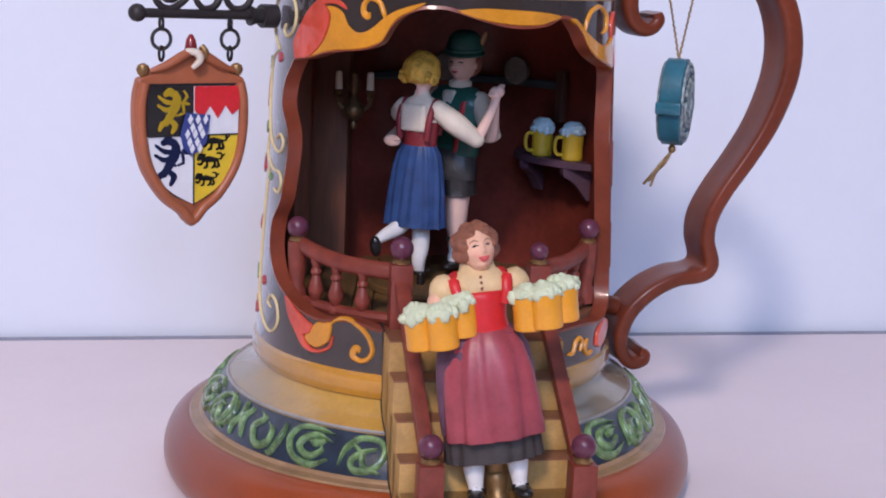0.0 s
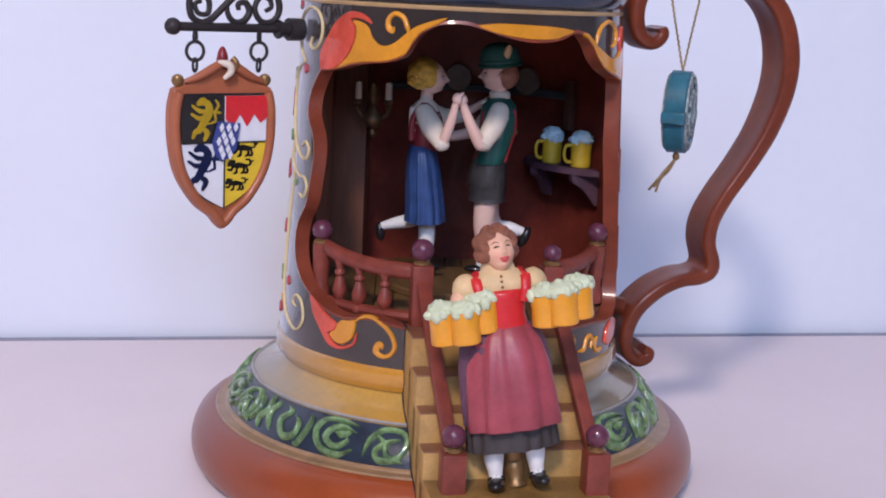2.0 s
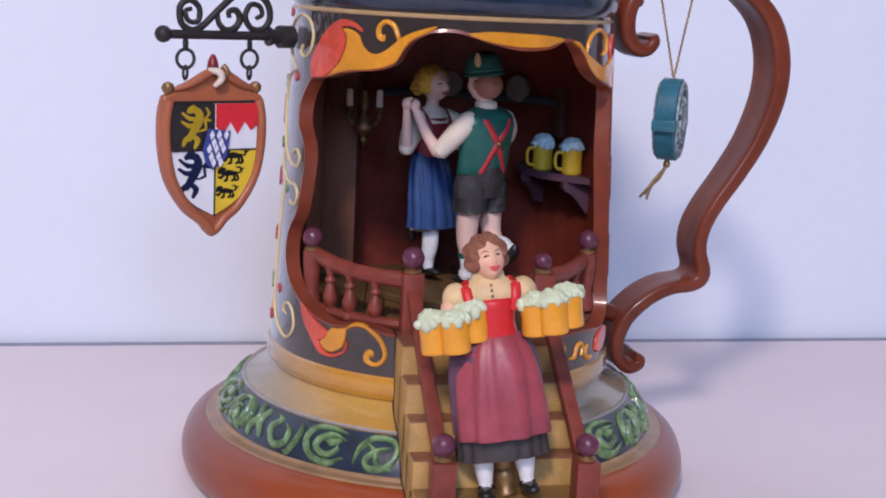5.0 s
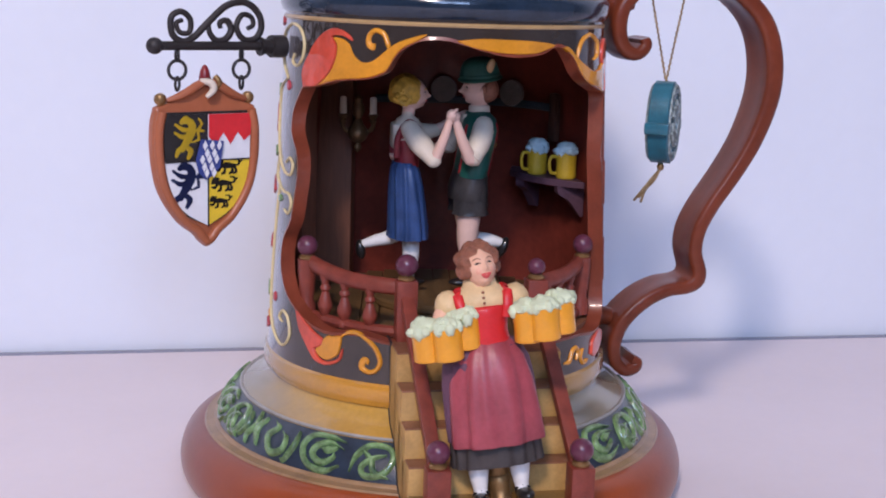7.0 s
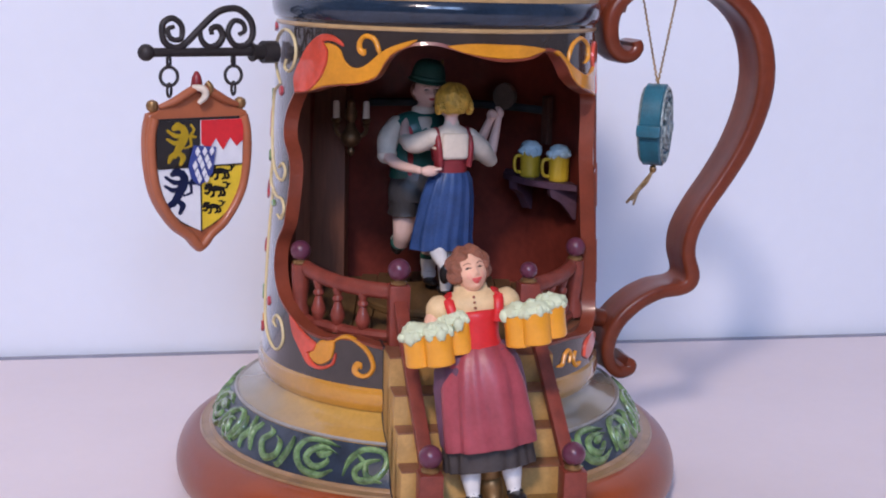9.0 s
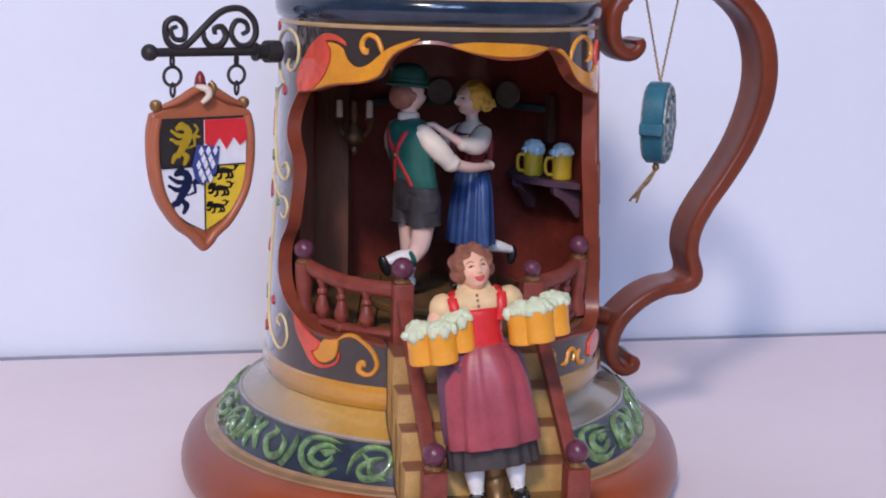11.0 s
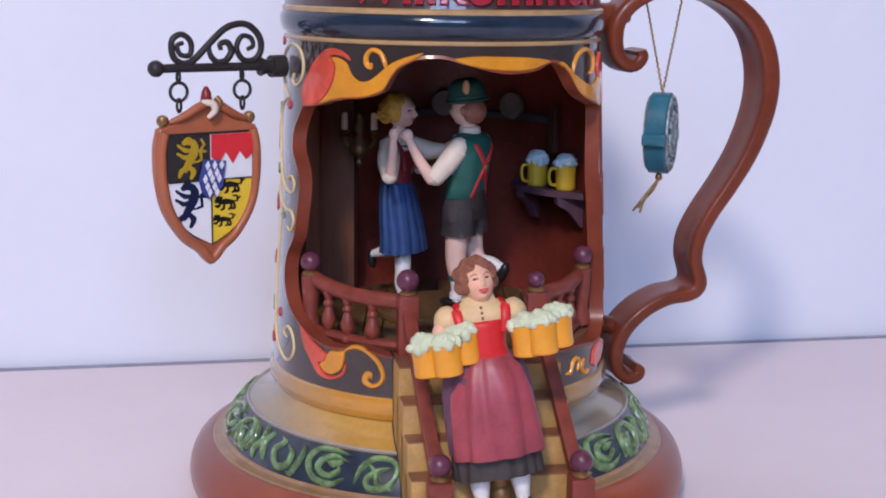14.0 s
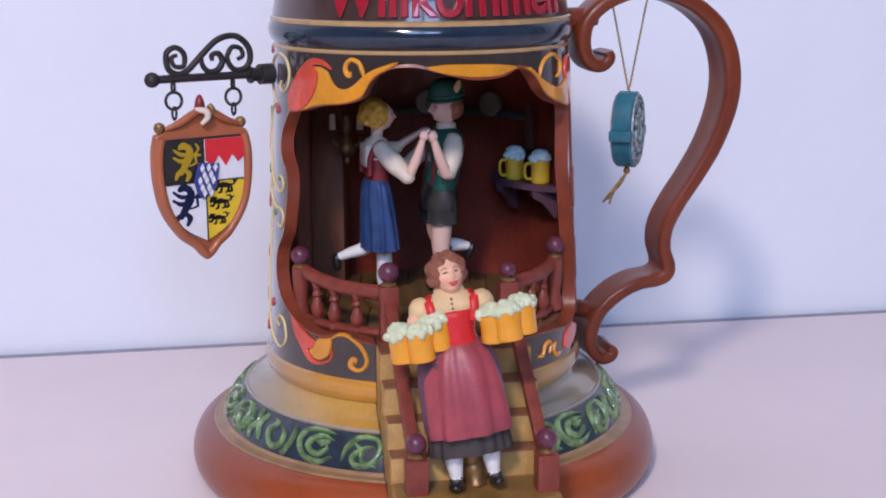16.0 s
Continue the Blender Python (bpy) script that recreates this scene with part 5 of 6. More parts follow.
def face(bm, c, r, skin, lip, dark, turn=0.0, brow=None, cheek=None, smile=False, tilt=0.0, nod=0.0, teeth=None):
    """A modelled head looking along -y: brow, nose, cheeks and chin swell out of one skin; eyes and lips are set in."""
    m = Matrix.Translation(c) @ pose(0, 0, 0, nod, tilt, turn)

    def skin_at(x, z):
        """How far the front of the face stands out at (x, z), in radii."""
        q = 1 - (x / 0.82) ** 2 - (z / 1.08) ** 2
        y = 0.92 * math.sqrt(max(0.0, q))
        ax = abs(x)
        y += 0.25 * bump(x / 0.11, (z + 0.16) / 0.13) + 0.11 * bump(x / 0.09, (z - 0.06) / 0.22) + 0.05 * bump((ax - 0.13) / 0.08, (z + 0.2) / 0.08)
        y += 0.09 * bump((ax - 0.40) / 0.22, (z + 0.26) / 0.20) + 0.13 * bump(x / 0.24, (z + 0.80) / 0.17) + 0.05 * bump(x / 0.30, (z + 0.47) / 0.15)
        y += 0.05 * bump((ax - 0.30) / 0.22, (z - 0.36) / 0.09) - 0.09 * bump((ax - 0.33) / 0.17, (z - 0.14) / 0.11) - 0.05 * bump(x / 0.5, (z + 0.62) / 0.06)
        return y

    made = bmesh.ops.create_uvsphere(bm, u_segments=56, v_segments=40, radius=1.0)["verts"]
    for f in {f for v in made for f in v.link_faces}:
        p = f.calc_center_median()
        rosy = cheek is not None and p.y < 0 and ((abs(p.x) - 0.47) / 0.17) ** 2 + ((p.z + 0.24) / 0.15) ** 2 < 1
        f.material_index = cheek if rosy else skin
    for v in made:
        x, y, z = v.co.x * 0.82, v.co.y * 0.92, v.co.z * 1.08
        if v.co.y < 0.05:
            y = -skin_at(x, z) * min(1.0, (0.05 - v.co.y) / 0.2) + y * (1 - min(1.0, (0.05 - v.co.y) / 0.2))
        if z < -0.25:
            x *= 1 - 0.16 * min(1.0, (-0.25 - z) / 0.8)
        v.co = m @ (Vector((x, y, z)) * r)

    def stroke(pts, thick, mat):
        tube(bm, [m @ (Vector((x, -skin_at(x, z) - 0.005, z)) * r) for x, z in spline(pts, 9)], [thick * r * (0.35 + 0.65 * math.sin(math.pi * (0.08 + 0.84 * k / 8))) for k in range(9)], mat, 7)

    for e in (-1, 1):
        stroke([(e * 0.17, 0.13), (e * 0.32, 0.185 if smile else 0.20), (e * 0.47, 0.12)], 0.035, dark)
        k = 0.7 if smile else 1.0
        blob(bm, m @ (Vector((e * 0.32, -skin_at(e * 0.32, 0.12) + 0.02, 0.125)) * r), (0.075 * r, 0.05 * r, 0.06 * r * k), dark, m, 10)
        stroke([(e * 0.15, 0.33), (e * 0.34, 0.42), (e * 0.54, 0.33)], 0.03, brow if brow is not None else dark)
        blob(bm, m @ (Vector((e * 0.83, 0.08, -0.05)) * r), (0.10 * r, 0.17 * r, 0.23 * r), skin, m, 12)
    if smile:
        stroke([(-0.27, -0.42), (0, -0.45), (0.27, -0.42)], 0.055, lip)
        stroke([(-0.26, -0.43), (0, -0.64), (0.26, -0.43)], 0.065, lip)
        stroke([(-0.18, -0.49), (0, -0.545), (0.18, -0.49)], 0.07, lip)
        if teeth is not None:
            stroke([(-0.18, -0.475), (0, -0.50), (0.18, -0.475)], 0.032, teeth)
    else:
        stroke([(-0.20, -0.45), (0, -0.43), (0.20, -0.45)], 0.045, lip)
        stroke([(-0.17, -0.48), (0, -0.52), (0.17, -0.48)], 0.05, lip)


def ramp01(v, lo, hi):
    k = min(1.0, max(0.0, (v - lo) / (hi - lo)))
    return k * k * (3 - 2 * k)


def waves(bm, c, r, mat, wide=1.0, curl=9.0, deep=0.055, open_w=0.66, open_top=0.62, turn=0.0, tilt=0.0, nod=0.0, fine=26.0):
    """Hair as one combed mass round the head: waves run back from a middle parting, and it opens round the face."""
    m = Matrix.Translation(c) @ pose(0, 0, 0, nod, tilt, turn)
    made = bmesh.ops.create_uvsphere(bm, u_segments=84, v_segments=60, radius=1.0)["verts"]
    for f in {f for v in made for f in v.link_faces}:
        f.material_index = mat
    for v in made:
        x, y, z = v.co
        gap = ramp01(-y, 0.12, 0.34) * ramp01(open_w + 0.10 - abs(x), 0.0, 0.16) * ramp01(open_top - 0.25 * x * x - z, 0.0, 0.16)
        low = ramp01(-z, 0.55, 0.95)
        side = math.atan2(abs(x), z + 0.3)
        k = 1 + deep * math.sin(curl * side + 2.2 * y + 1.3 * math.sin(3 * y + x)) * ramp01(abs(x) + abs(y) * 0.4, 0.03, 0.3) + 0.022 * math.sin(fine * (y + 0.25 * math.sin(4 * side)) + 3 * x)
        k += 0.05 * noise.noise(v.co * 2.6 + Vector((7, 1, 3))) - 0.05 * math.exp(-(x / 0.06) ** 2) * ramp01(z, 0.3, 0.6)
        k *= 1 - 0.34 * gap - 0.22 * low
        v.co = m @ (Vector((x * 1.04 * wide, y * 1.02 + 0.10, z * 1.14 + 0.07)) * k * r)


# waitress on the stairs
def waitress():
    bm = bmesh.new()
    skin, hair, blouse, red, apron, purple, hem, stock, shoe, lip, dark, post, cheek, teeth = range(14)
    mats = [SKIN, HAIRB, BLOUSE, BODICE, APRON, SKIRTP, HEM, STOCK, SHOE, LIP, BLACK, BRASS, CHEEK, TEETH]
    for s in (-1, 1):
        x = 0.5 + s * 5.9
        limb(bm, [(x, 0, 15), (x, 0.3, 9), (x, 0.1, 4.4), (x, -0.2, 3.2)], [3.1, 2.9, 2.1, 2.0], stock)
        m = pose(0, 0, 0, 0, 0, s * 10)
        blob(bm, (x + s * 0.4, -2.6, 1.7), (2.5, 4.2, 1.8), shoe, m, 20)
        blob(bm, (x + s * 0.2, 0.6, 1.9), (2.4, 2.6, 1.9), shoe, m, 16)
        tube(bm, [(x - 2.1, -0.9, 3.0), (x, -1.6, 4.0), (x + 2.1, -0.9, 3.0)], 0.45, shoe, 8)
    lathe(bm, [(0.0, -0.4), (3.3, -0.4), (3.3, 0.6), (2.8, 1.2), (3.1, 4.0), (3.2, 6.4), (2.7, 6.9), (3.0, 7.4), (2.9, 13.5), (0.0, 13.6)], post, 20, (0.4, 3.0, 0))
    # dark hem, purple skirt and the pink apron over it
    pleated(bm, [(6.8, 46), (10.6, 40), (12.6, 30), (13.2, 20), (13.4, 15), (13.6, 11.2), (12.4, 11.5)], hem, 15, 0.07, c=(0.4, 0, 0), sx=0.95, sy=0.58, seed=3)
    pleated(bm, [(6.9, 47.4), (10.8, 44.6), (12.9, 40.5), (13.7, 35), (13.9, 27), (13.8, 18.8)], purple, 7, 0.03, c=(0.3, 0, 0), sx=0.95, sy=0.62, seed=6)
    pleated(bm, [(6.0, 47.6), (8.6, 45.2), (10.9, 41.5), (12.7, 35), (13.6, 26), (14.0, 18.6), (13.8, 17.6), (13.0, 17.8)], apron, 8, 0.085, c=(0.6, -0.7, 0), sx=0.97, sy=0.74, seed=12, a0=-80, a1=88)
    # bodice, blouse, shoulders
    lathe(bm, [(6.9, 44.6), (6.4, 47), (6.6, 50), (7.3, 54), (7.4, 57), (6.2, 59), (3.5, 60.5)], red, 48, sx=1.0, sy=0.74)
    lathe(bm, [(7.6, 55.4), (8.0, 57), (7.7, 58.8), (6.0, 60.6), (4.2, 61.6), (3.9, 63.2), (3.3, 63.8)], blouse, 48, (0.9, 0, 0), sx=1.16, sy=0.74)
    lathe(bm, [(6.4, 45.0), (6.7, 46.0), (6.2, 48.8), (6.7, 52.6), (7.1, 55.0), (6.6, 55.9), (5.0, 56.2)], red, 48, (1.0, -1.0, 0), sx=1.0, sy=0.86)
    for k in range(3):
        blob(bm, (1.0, -6.1 + k * 0.35, 57.0 + k * 1.5), (0.42, 0.3, 0.42), hair, None, 10)
    for s in (-1, 1):
        tube(bm, spline([(1.0 + s * 5.8, -5.2, 52.5), (1.0 + s * 6.5, -5.6, 56.0), (1.0 + s * 6.9, -4.0, 59.4), (1.0 + s * 6.6, 0.5, 60.8)], 14), [1.45] * 14, red, 10, 0.45, (0, 1, 0.4))
        blob(bm, (0.9 + s * 9.4, -0.6, 56.8), (3.9, 4.0, 4.3), blouse, None, 24, 0.06)
        for k in range(4):
            a = radians(-50 + 34 * k)
            tube(bm, spline([(0.9 + s * 7.2, -3.8 * math.cos(a), 57.4 + 3.4 * math.sin(a)), (0.9 + s * 9.8, -4.1 * math.cos(a), 56.6 + 4.2 * math.sin(a)), (0.9 + s * 12.2, -2.6 * math.cos(a), 55.6 + 2.8 * math.sin(a))], 8), [0.1 + 0.4 * math.sin(math.pi * j / 7) for j in range(8)], blouse, 8)
        limb(bm, [(s * 10.6, -1.8, 54.5), (s * 12.2, -4.2, 50.5), (s * 10.4, -5.4, 49.6 + s * 1.5)], [2.6, 2.2, 1.7], skin)
        blob(bm, (s * 10.2, -5.6, 49.6 + s * 1.5), (1.9, 1.7, 1.6), skin, None, 12)
    limb(bm, [(0.9, 0, 60), (1.2, -0.6, 65)], [3.2, 3.1], skin, 8)
    head = dict(turn=12, tilt=-3, nod=-9)
    face(bm, (1.3, -1.4, 66.7), 5.35, skin, lip, dark, brow=hair, cheek=cheek, smile=True, teeth=teeth, **head)
    waves(bm, (1.1, -0.5, 67.3), 5.55, hair, 1.07, open_w=0.50, open_top=0.44, deep=0.075, **head)
    return figurine("waitress_figurine", bm, mats, "painted resin waitress figurine in a rose apron on the stairs", "figurine")


maid = waitress()
maid.matrix_world = pose(0.0181, -0.0950, 0.0266, -7.5, -7.8, 5)


# dancing couple: both face -y when built; her right hand and his left hand are clasped
def lean(bm, top, run, dx, dy):
    """Leans what is built so far below a height, so that hips and feet stand off the shoulders."""
    for v in bm.verts:
        k = min(1.0, max(0.0, (top - v.co.z) / run))
        v.co.x += dx * k
        v.co.y += dy * k


def dancer_woman():
    bm = bmesh.new()
    skin, hair, linen, maroon, blue, stock, shoe, lip, dark = range(9)
    mats = [PALE, BLONDE, LINEN, MAROON, SKIRTB, STOCK, SHOE, LIP, BLACK]
    limb(bm, [(-1.8, 0, 17), (-1.9, -0.3, 10), (-1.9, 0.4, 5), (-1.9, 0, 1.8)], [2.6, 2.5, 2.0, 1.5], stock)
    blob(bm, (-1.9, -1.4, 1.1), (1.8, 3.6, 1.2), shoe, None, 16)
    limb(bm, [(2.0, 0.5, 20), (2.4, 4.8, 15.8), (3.0, 9.6, 14.2), (3.4, 13.2, 13.0)], [2.7, 2.5, 2.0, 1.4], stock)
    blob(bm, (3.5, 14.2, 11.0), (1.7, 1.5, 3.4), shoe, pose(0, 0, 0, -8, 0, 0), 16)
    pleated(bm, [(4.8, 42), (6.0, 39.5), (7.0, 34), (7.7, 27), (8.2, 20), (8.5, 16.4), (7.4, 16.8)], blue, 13, 0.085, c=(0, 0.6, 0), sx=1.12, sy=0.72, seed=5)
    lean(bm, 42, 22, 1.8, -1.8)
    lathe(bm, [(4.8, 40.5), (4.5, 43), (4.8, 47), (5.6, 51), (5.4, 53.5), (3.8, 55.5)], maroon, 40, sx=1.08, sy=0.80)
    lathe(bm, [(5.7, 49.5), (6.0, 52), (5.7, 54), (4.4, 56), (2.4, 57.2), (2.0, 58.6)], linen, 40, sx=1.02, sy=0.74)
    box(bm, -4.0, 4.0, 1.0, 4.7, 46.4, 55.0, 1.2, linen)
    for s in (-1, 1):
        tube(bm, spline([(s * 4.3, 3.6, 44), (s * 4.9, 3.3, 51), (s * 4.8, 0, 55.8), (s * 4.2, -3.9, 51), (s * 3.2, -4.2, 45)], 18), 0.95, maroon, 8)
    # right arm, bent up to the clasped hands
    limb(bm, [(-5.4, 0, 53.4), (-10.0, -2.6, 49.0), (-14.6, -5.6, 44.6)], [2.9, 3.4, 2.4], linen)
    limb(bm, [(-14.8, -6.0, 45.0), (-17.0, -8.0, 52), (-18.6, -9.2, 58)], [1.7, 1.4, 1.0], skin)
    blob(bm, (-19.0, -9.6, 59.6), (1.3, 1.5, 1.9), skin, None, 12)
    for k in range(3):
        limb(bm, [(-19.6 + 0.5 * k, -9.8, 60.4), (-19.4 + 0.5 * k, -11.0, 61.4)], [0.5, 0.4], skin, 5, 8)
    # left arm over his arm to the shoulder
    limb(bm, [(5.4, 0, 53.4), (9.4, -4.6, 50.6), (10.4, -10.0, 51.0)], [2.9, 3.3, 2.2], linen)
    limb(bm, [(10.4, -10.0, 51.0), (9.6, -14.2, 54.0), (7.6, -18.0, 57.0)], [1.6, 1.3, 1.0], skin)
    blob(bm, (7.0, -19.0, 57.6), (1.5, 1.8, 0.9), skin, None, 12)
    limb(bm, [(0, 0, 56), (0, -0.4, 60)], [1.9, 1.9], skin, 8)
    face(bm, (0, -1.0, 64.4), 4.9, skin, lip, dark, brow=hair)
    waves(bm, (0, 0.1, 64.7), 5.05, hair, 1.0, 5.0, 0.03, open_w=0.54, open_top=0.50, fine=38.0)
    for s in (-1, 1):
        for k in range(15):
            a = k * 0.62
            q = 2.5 * (1 - k / 17)
            blob(bm, (s * (4.3 + 0.05 * k), 1.9 + q * math.cos(a), 62.9 + q * math.sin(a)), (0.8, 0.95, 0.95), hair, None, 9)
    limb(bm, [(-1.9, 0, 1.0), (-1.9, 0, -3.4)], [1.1, 1.1], dark, 4, 10)
    return figurine("dancing_woman_figurine", bm, mats, "blonde dancer figurine in maroon bodice and blue pleated skirt", "figurine", "dancing couple", 1.14, 1.02)


def dancer_man():
    bm = bmesh.new()
    skin, hair, shirt, green, shorts, stock, shoe, lip, dark, red, hat, feather = range(12)
    mats = [PALE, NAPE, LINEN, GREENV, SHORTS, STOCK, SHOE, LIP, BLACK, BRACE, HAT, CREAM, BRASS]
    limb(bm, [(4.2, 0, 25), (4.2, -0.4, 16), (4.1, 0.0, 10.5)], [3.6, 3.1, 2.4], skin)
    limb(bm, [(4.1, 0.2, 9.6), (4.1, 0.7, 7.0), (4.1, 0.2, 1.8)], [2.5, 2.4, 1.7], stock)
    tube(bm, [(4.1, 0.2, 9.0), (4.1, 0.2, 10.6)], 2.75, green, 16)
    tube(bm, [(4.1, 0.2, 2.6), (4.1, 0.2, 4.6)], 2.3, stock, 14)
    blob(bm, (4.1, -1.6, 1.2), (2.1, 4.1, 1.4), shoe, None, 16)
    limb(bm, [(-4.2, 0.5, 25), (-4.2, 1.4, 18), (-4.0, 3.6, 14.2)], [3.6, 3.0, 2.5], skin)
    limb(bm, [(-3.9, 4.6, 14.2), (-3.4, 7.8, 13.9), (-2.8, 11.0, 13.4)], [2.5, 2.5, 1.7], stock)
    tube(bm, [(-4.0, 4.2, 14.0), (-4.0, 5.6, 13.6)], 2.75, green, 16)
    blob(bm, (-2.6, 12.3, 11.6), (2.0, 1.6, 3.9), shoe, pose(0, 0, 0, -20, 0, 0), 16)
    # shorts
    lathe(bm, [(5.9, 40.5), (6.4, 37), (6.9, 33), (6.8, 29.5)], shorts, 40, sx=1.38, sy=0.84)
    for s in (-1, 1):
        pleated(bm, [(4.0, 35), (4.6, 32), (4.45, 30), (4.75, 28), (4.55, 26.5), (4.9, 24.6), (3.4, 25.0)], shorts, 5, 0.06, c=(s * 4.3, 0.4, 0), sx=0.98, sy=1.12, seed=7 + s, seg=40)
    blob(bm, (0, 0.6, 31), (6.8, 5.2, 3.4), shorts, None, 20)
    # waistcoat, shirt, braces
    lathe(bm, [(6.5, 37.2), (6.7, 37.6), (6.6, 41), (6.8, 47), (7.2, 53), (6.7, 56.4), (4.4, 58.6), (2.4, 59.4)], green, 48, sx=1.39, sy=0.76)
    box(bm, -2.2, 2.2, -5.2, -2.5, 46, 58, 1.0, shirt)
    lathe(bm, [(2.3, 58.2), (3.2, 58.8), (3.1, 60.6), (2.3, 61.2)], shirt, 28, (0.8, 0, 0), 1.1, 1.0)
    for s in (-1, 1):
        tube(bm, spline([(-s * 4.6, 4.2, 37.6), (-s * 2.2, 4.85, 43), (0, 5.2, 47.5), (s * 4.4, 4.6, 54.5), (s * 5.0, 1.5, 58.0)], 24), 1.1, red, 8, 0.42, (0, 1, 0))
        tube(bm, spline([(s * 5.0, 1.0, 58.0), (s * 4.8, -4.3, 54.5), (s * 4.2, -4.4, 46), (s * 4.0, -4.2, 38.5)], 16), 1.0, red, 8, 0.45, (0, 1, 0))
    for k in range(7):
        z, s = 26.2 + 1.5 * k, 1 if k % 2 else -1
        tube(bm, spline([(s * 1.2, 4.6, z), (s * 4.0, 5.35 - 0.04 * k, z + 0.7), (s * 7.2, 4.0, z - 0.2)], 10), [0.1 + 0.22 * math.sin(math.pi * j / 9) for j in range(10)], shorts, 8)
    blob(bm, (0, 5.7, 47.5), (1.1, 0.6, 1.1), 12, None, 12)
    lean(bm, 50, 16, -1.0, -2.4)
    # left arm up to the clasped hands, right arm round her waist
    limb(bm, [(7.4, 0, 55.0), (10.8, -1.4, 50.5), (14.0, -4.2, 45.2)], [3.0, 3.3, 2.7], shirt)
    tube(bm, [(13.4, -3.8, 46.2), (14.6, -5.0, 44.6)], 3.0, shirt, 14)
    for s, e in ((1, (13.2, -3.4, 46.6)), (-1, (-12.4, -5.6, 46.4))):
        for k in range(5):
            f = 0.25 + 0.15 * k
            c = [s * 7.4 + (e[0] - s * 7.4) * f, e[1] * f, 55.0 + (e[2] - 55.0) * f]
            tube(bm, spline([(c[0] - 1.2 * s, c[1] + 2.9, c[2] - 1.6), (c[0] + 0.6 * s, c[1] + 3.1, c[2] + 0.3), (c[0] + 2.6 * s, c[1] + 1.2, c[2] + 1.4)], 8), [0.1 + 0.5 * math.sin(math.pi * j / 7) for j in range(8)], shirt, 8)
    tube(bm, [(-12.2, -5.8, 46.6), (-12.8, -7.0, 45.0)], 2.9, shirt, 14)
    limb(bm, [(14.8, -5.0, 44.8), (17.0, -8.0, 51.0), (18.6, -10.4, 57.4)], [2.0, 1.6, 1.2], skin)
    blob(bm, (18.8, -11.0, 59.0), (1.6, 1.7, 2.1), skin, None, 14)
    for k in range(3):
        limb(bm, [(18.2 + 0.6 * k, -11.8, 59.8), (18.2 + 0.5 * k, -12.8, 58.6)], [0.6, 0.5], skin, 5, 8)
    limb(bm, [(-7.4, 0, 55.0), (-10.9, -2.6, 50.5), (-12.8, -6.4, 45.4)], [3.0, 3.3, 2.6], shirt)
    limb(bm, [(-12.6, -6.6, 45.6), (-11.4, -14.0, 43.6), (-8.0, -22.5, 43.0)], [2.0, 1.7, 1.3], skin)
    blob(bm, (-5.4, -24.6, 43.0), (2.8, 1.2, 1.8), skin, None, 14)
    limb(bm, [(-4.0, -25.4, 43.6), (-2.6, -25.8, 43.8)], [0.7, 0.5], skin, 5, 8)
    limb(bm, [(0.6, 0, 58.5), (1.4, -0.4, 62)], [2.4, 2.3], skin, 8)
    face(bm, (1.8, -0.8, 66.2), 4.9, skin, lip, dark, brow=hair)
    limb(bm, [(4.1, 0, 1.0), (4.1, 0, -3.4)], [1.1, 1.1], dark, 4, 10)
    blob(bm, (1.8, 1.7, 66.2), (4.5, 3.7, 4.4), hair, None, 20)
    for s in (-1, 1):
        blob(bm, (1.8 + s * 4.1, 0.2, 66.4), (0.6, 0.9, 1.6), hair, None, 10)
    # felt hat with brim, band and feather
    m = Matrix.Translation((1.9, -0.3, 69.6)) @ pose(0, 0, 0, 7, 5, 0)
    lathe(bm, [(4.2, -0.6), (6.0, -0.3), (6.5, 0.1), (6.3, 0.6), (5.7, 1.0), (5.6, 2.4), (5.4, 3.6), (5.0, 5.0), (4.1, 6.3), (2.8, 7.1), (1.3, 7.4), (0, 7.3)], hat, 40, sx=0.88, sy=1.04, m=m)
    lathe(bm, [(5.65, 0.9), (5.85, 1.1), (5.8, 1.9), (5.6, 2.1)], hat, 40, sx=0.88, sy=1.04, m=m)
    blob(bm, (6.8, 1.6, 74.2), (0.6, 1.2, 2.7), feather, pose(0, 0, 0, -10, 14, 0), 12)
    return figurine("dancing_man_figurine", bm, mats, "dancer figurine in green hat, waistcoat and grey leather shorts", "figurine", "dancing couple", 1.14, 1.02)


woman, man = dancer_woman(), dancer_man()

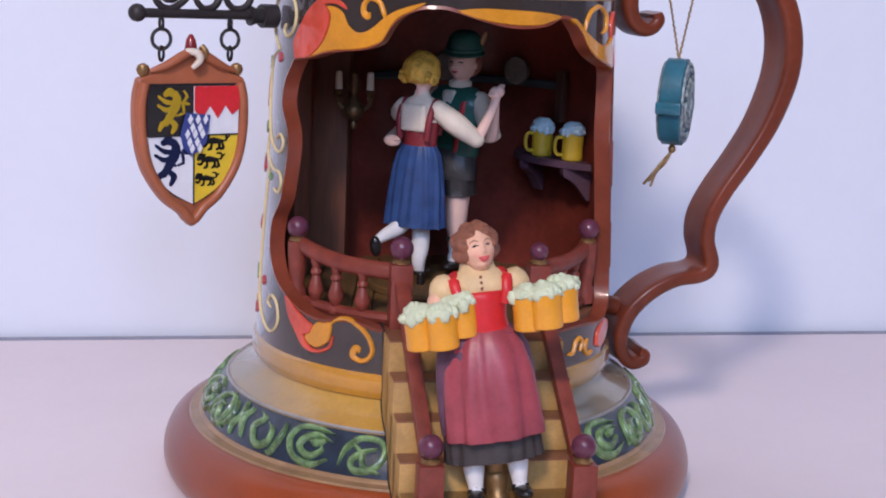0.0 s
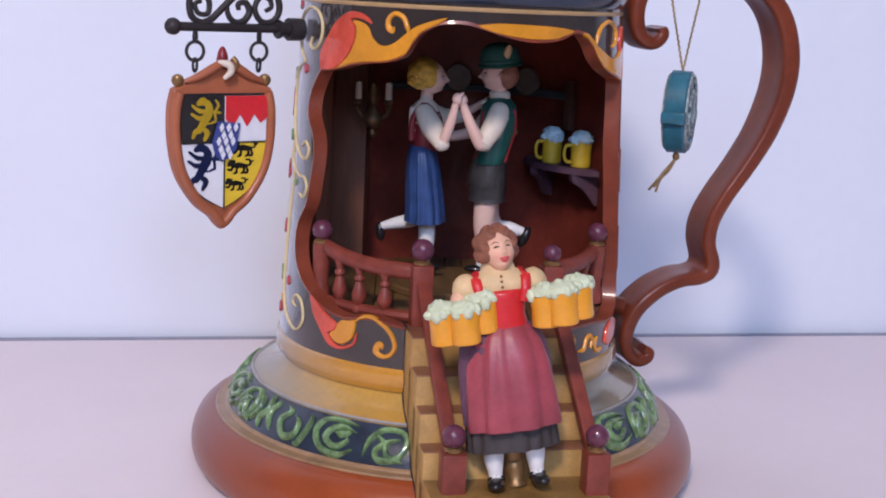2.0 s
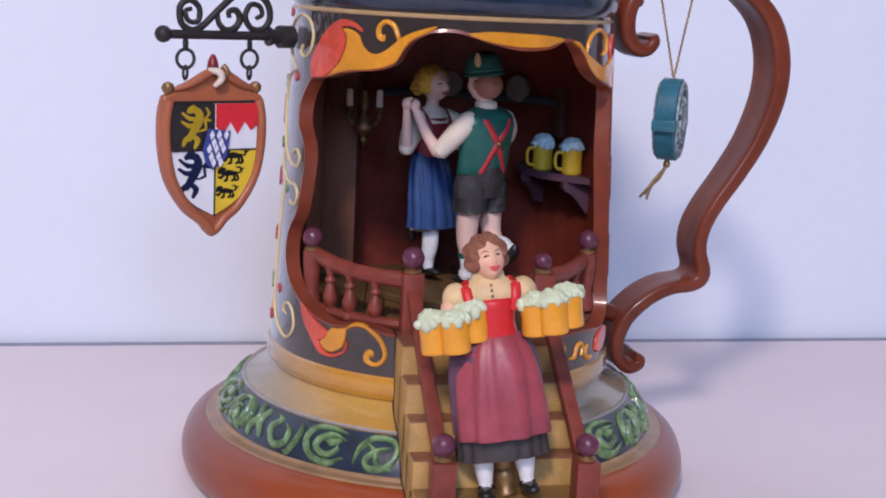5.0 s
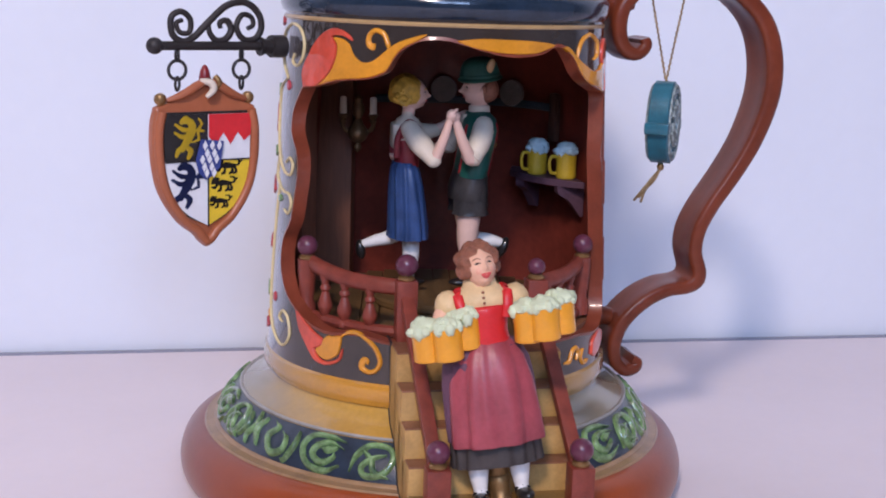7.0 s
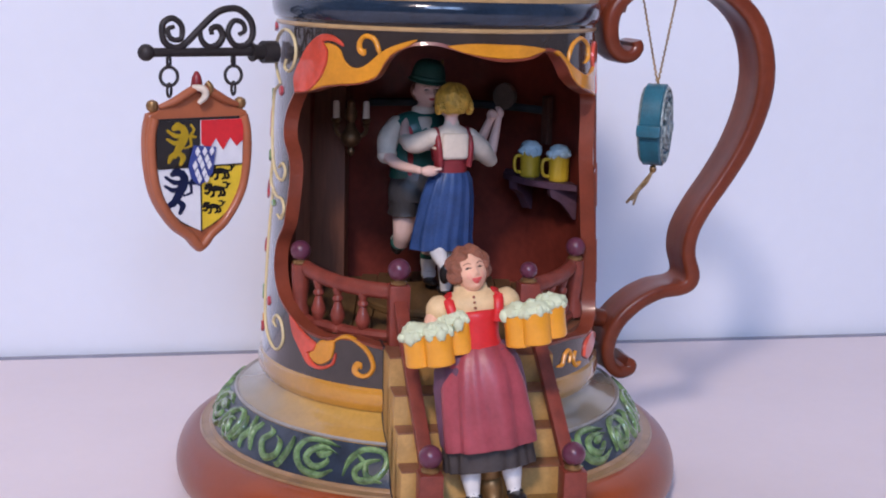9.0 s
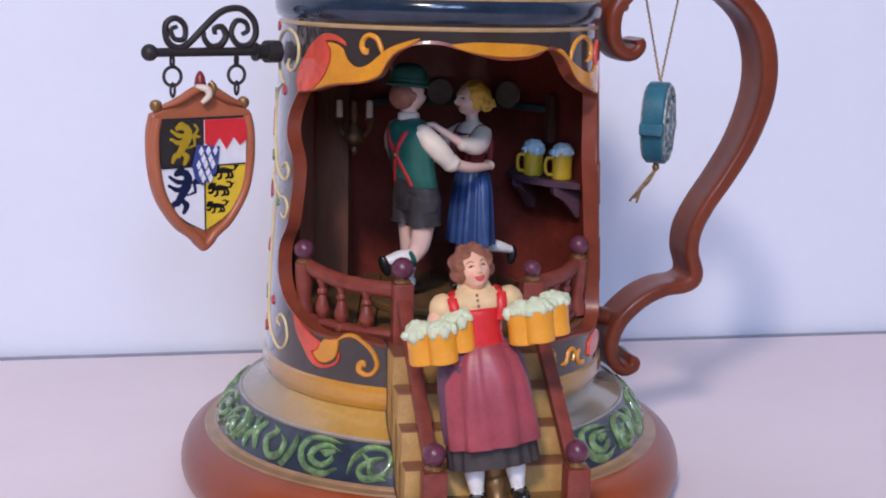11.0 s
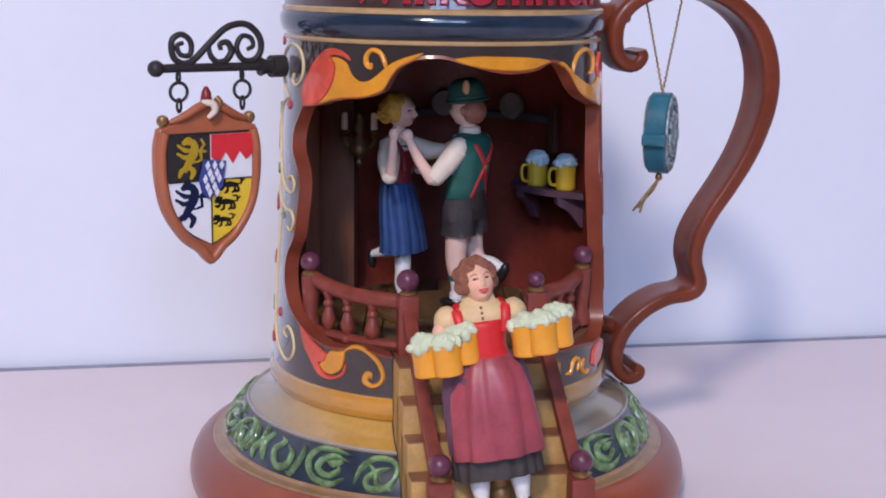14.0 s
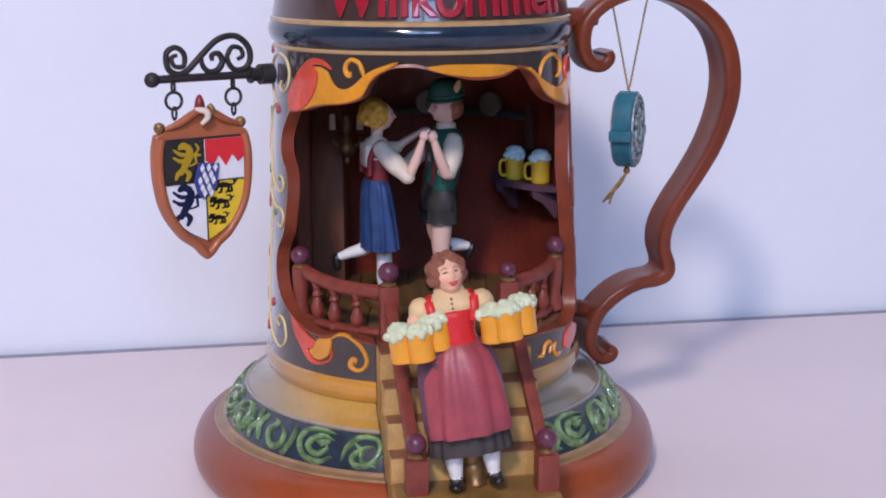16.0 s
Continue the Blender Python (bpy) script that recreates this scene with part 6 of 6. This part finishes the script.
# the couple's dance: seconds, turn in degrees (anticlockwise from above), drift across the stage and half their distance, in millimetres
DANCE = [(0.0, 57, 0.5, 12.3), (0.5, 45, 0.0, 12.3), (1.0, 28, 0.3, 12.3), (1.5, 14, 1.0, 12.3), (2.0, -3, 1.7, 12.4), (2.5, -19, 2.4, 12.4), (3.0, -32, 3.3, 12.4), (3.5, -41, 3.7, 12.4), (4.0, -46, 3.5, 12.4), (4.2, -47, 3.4, 12.4),
         (4.8, -49, 3.0, 12.4), (5.4, -44, 2.5, 12.4), (6.0, -32, 1.9, 12.4), (6.5, -18, 1.5, 12.4), (7.0, 9, 0.8, 12.4), (7.5, 28, 0.7, 12.4), (8.0, 56, 0.7, 12.4), (8.5, 78, 0.7, 12.4), (9.0, 109, 1.6, 12.5), (9.2, 117, 1.6, 12.6),
         (9.9, 152, 1.5, 12.8), (10.6, 190, 1.3, 13.0), (11.2, 223, 1.0, 13.1), (11.5, 241, 0.9, 13.2), (12.0, 270, 0.9, 13.2), (12.5, 289, 0.1, 13.3), (13.0, 303, -0.9, 13.4), (13.5, 317, -1.6, 13.5), (14.0, 331, -2.9, 13.6),
         (14.5, 345, -3.4, 13.7), (15.0, 357, -3.4, 13.7), (15.5, 369, -3.4, 13.7), (16.0, 380, -3.5, 13.7)]
HUB = (0.0, 0.0015, 0.0640)


# raises the couple over time to fit the camera's view: seconds, millimetres
LIFT = [(0.0, 2.3), (2.0, 3.2), (3.5, 3.1), (7.5, 2.6), (9.0, 2.3), (11.5, 1.3), (12.5, 1.0), (16.0, 1.2)]


def dance_pose(t, a, x, d, side, facing, aside):
    up = float(np.interp(t, [p[0] for p in LIFT], [p[1] for p in LIFT])) * 0.001
    m = pose(HUB[0] + x * 0.001, HUB[1], HUB[2], 0, 0, a) @ pose(side * d * 0.001, 0, 0, 0, 0, facing) @ pose(aside, 0, 0)
    return Matrix.Translation((0, -0.1 * (m.translation.y - HUB[1]), up)) @ m


def motions():
    """The couple turns on the stage; everything else stands still."""
    for who, side, facing, aside in ((woman, -1, 90, 0.0), (man, 1, -90, -0.0022)):
        walk(who, [(t, dance_pose(t, a, x, d, side, facing, aside)) for t, a, x, d in DANCE])


motions()
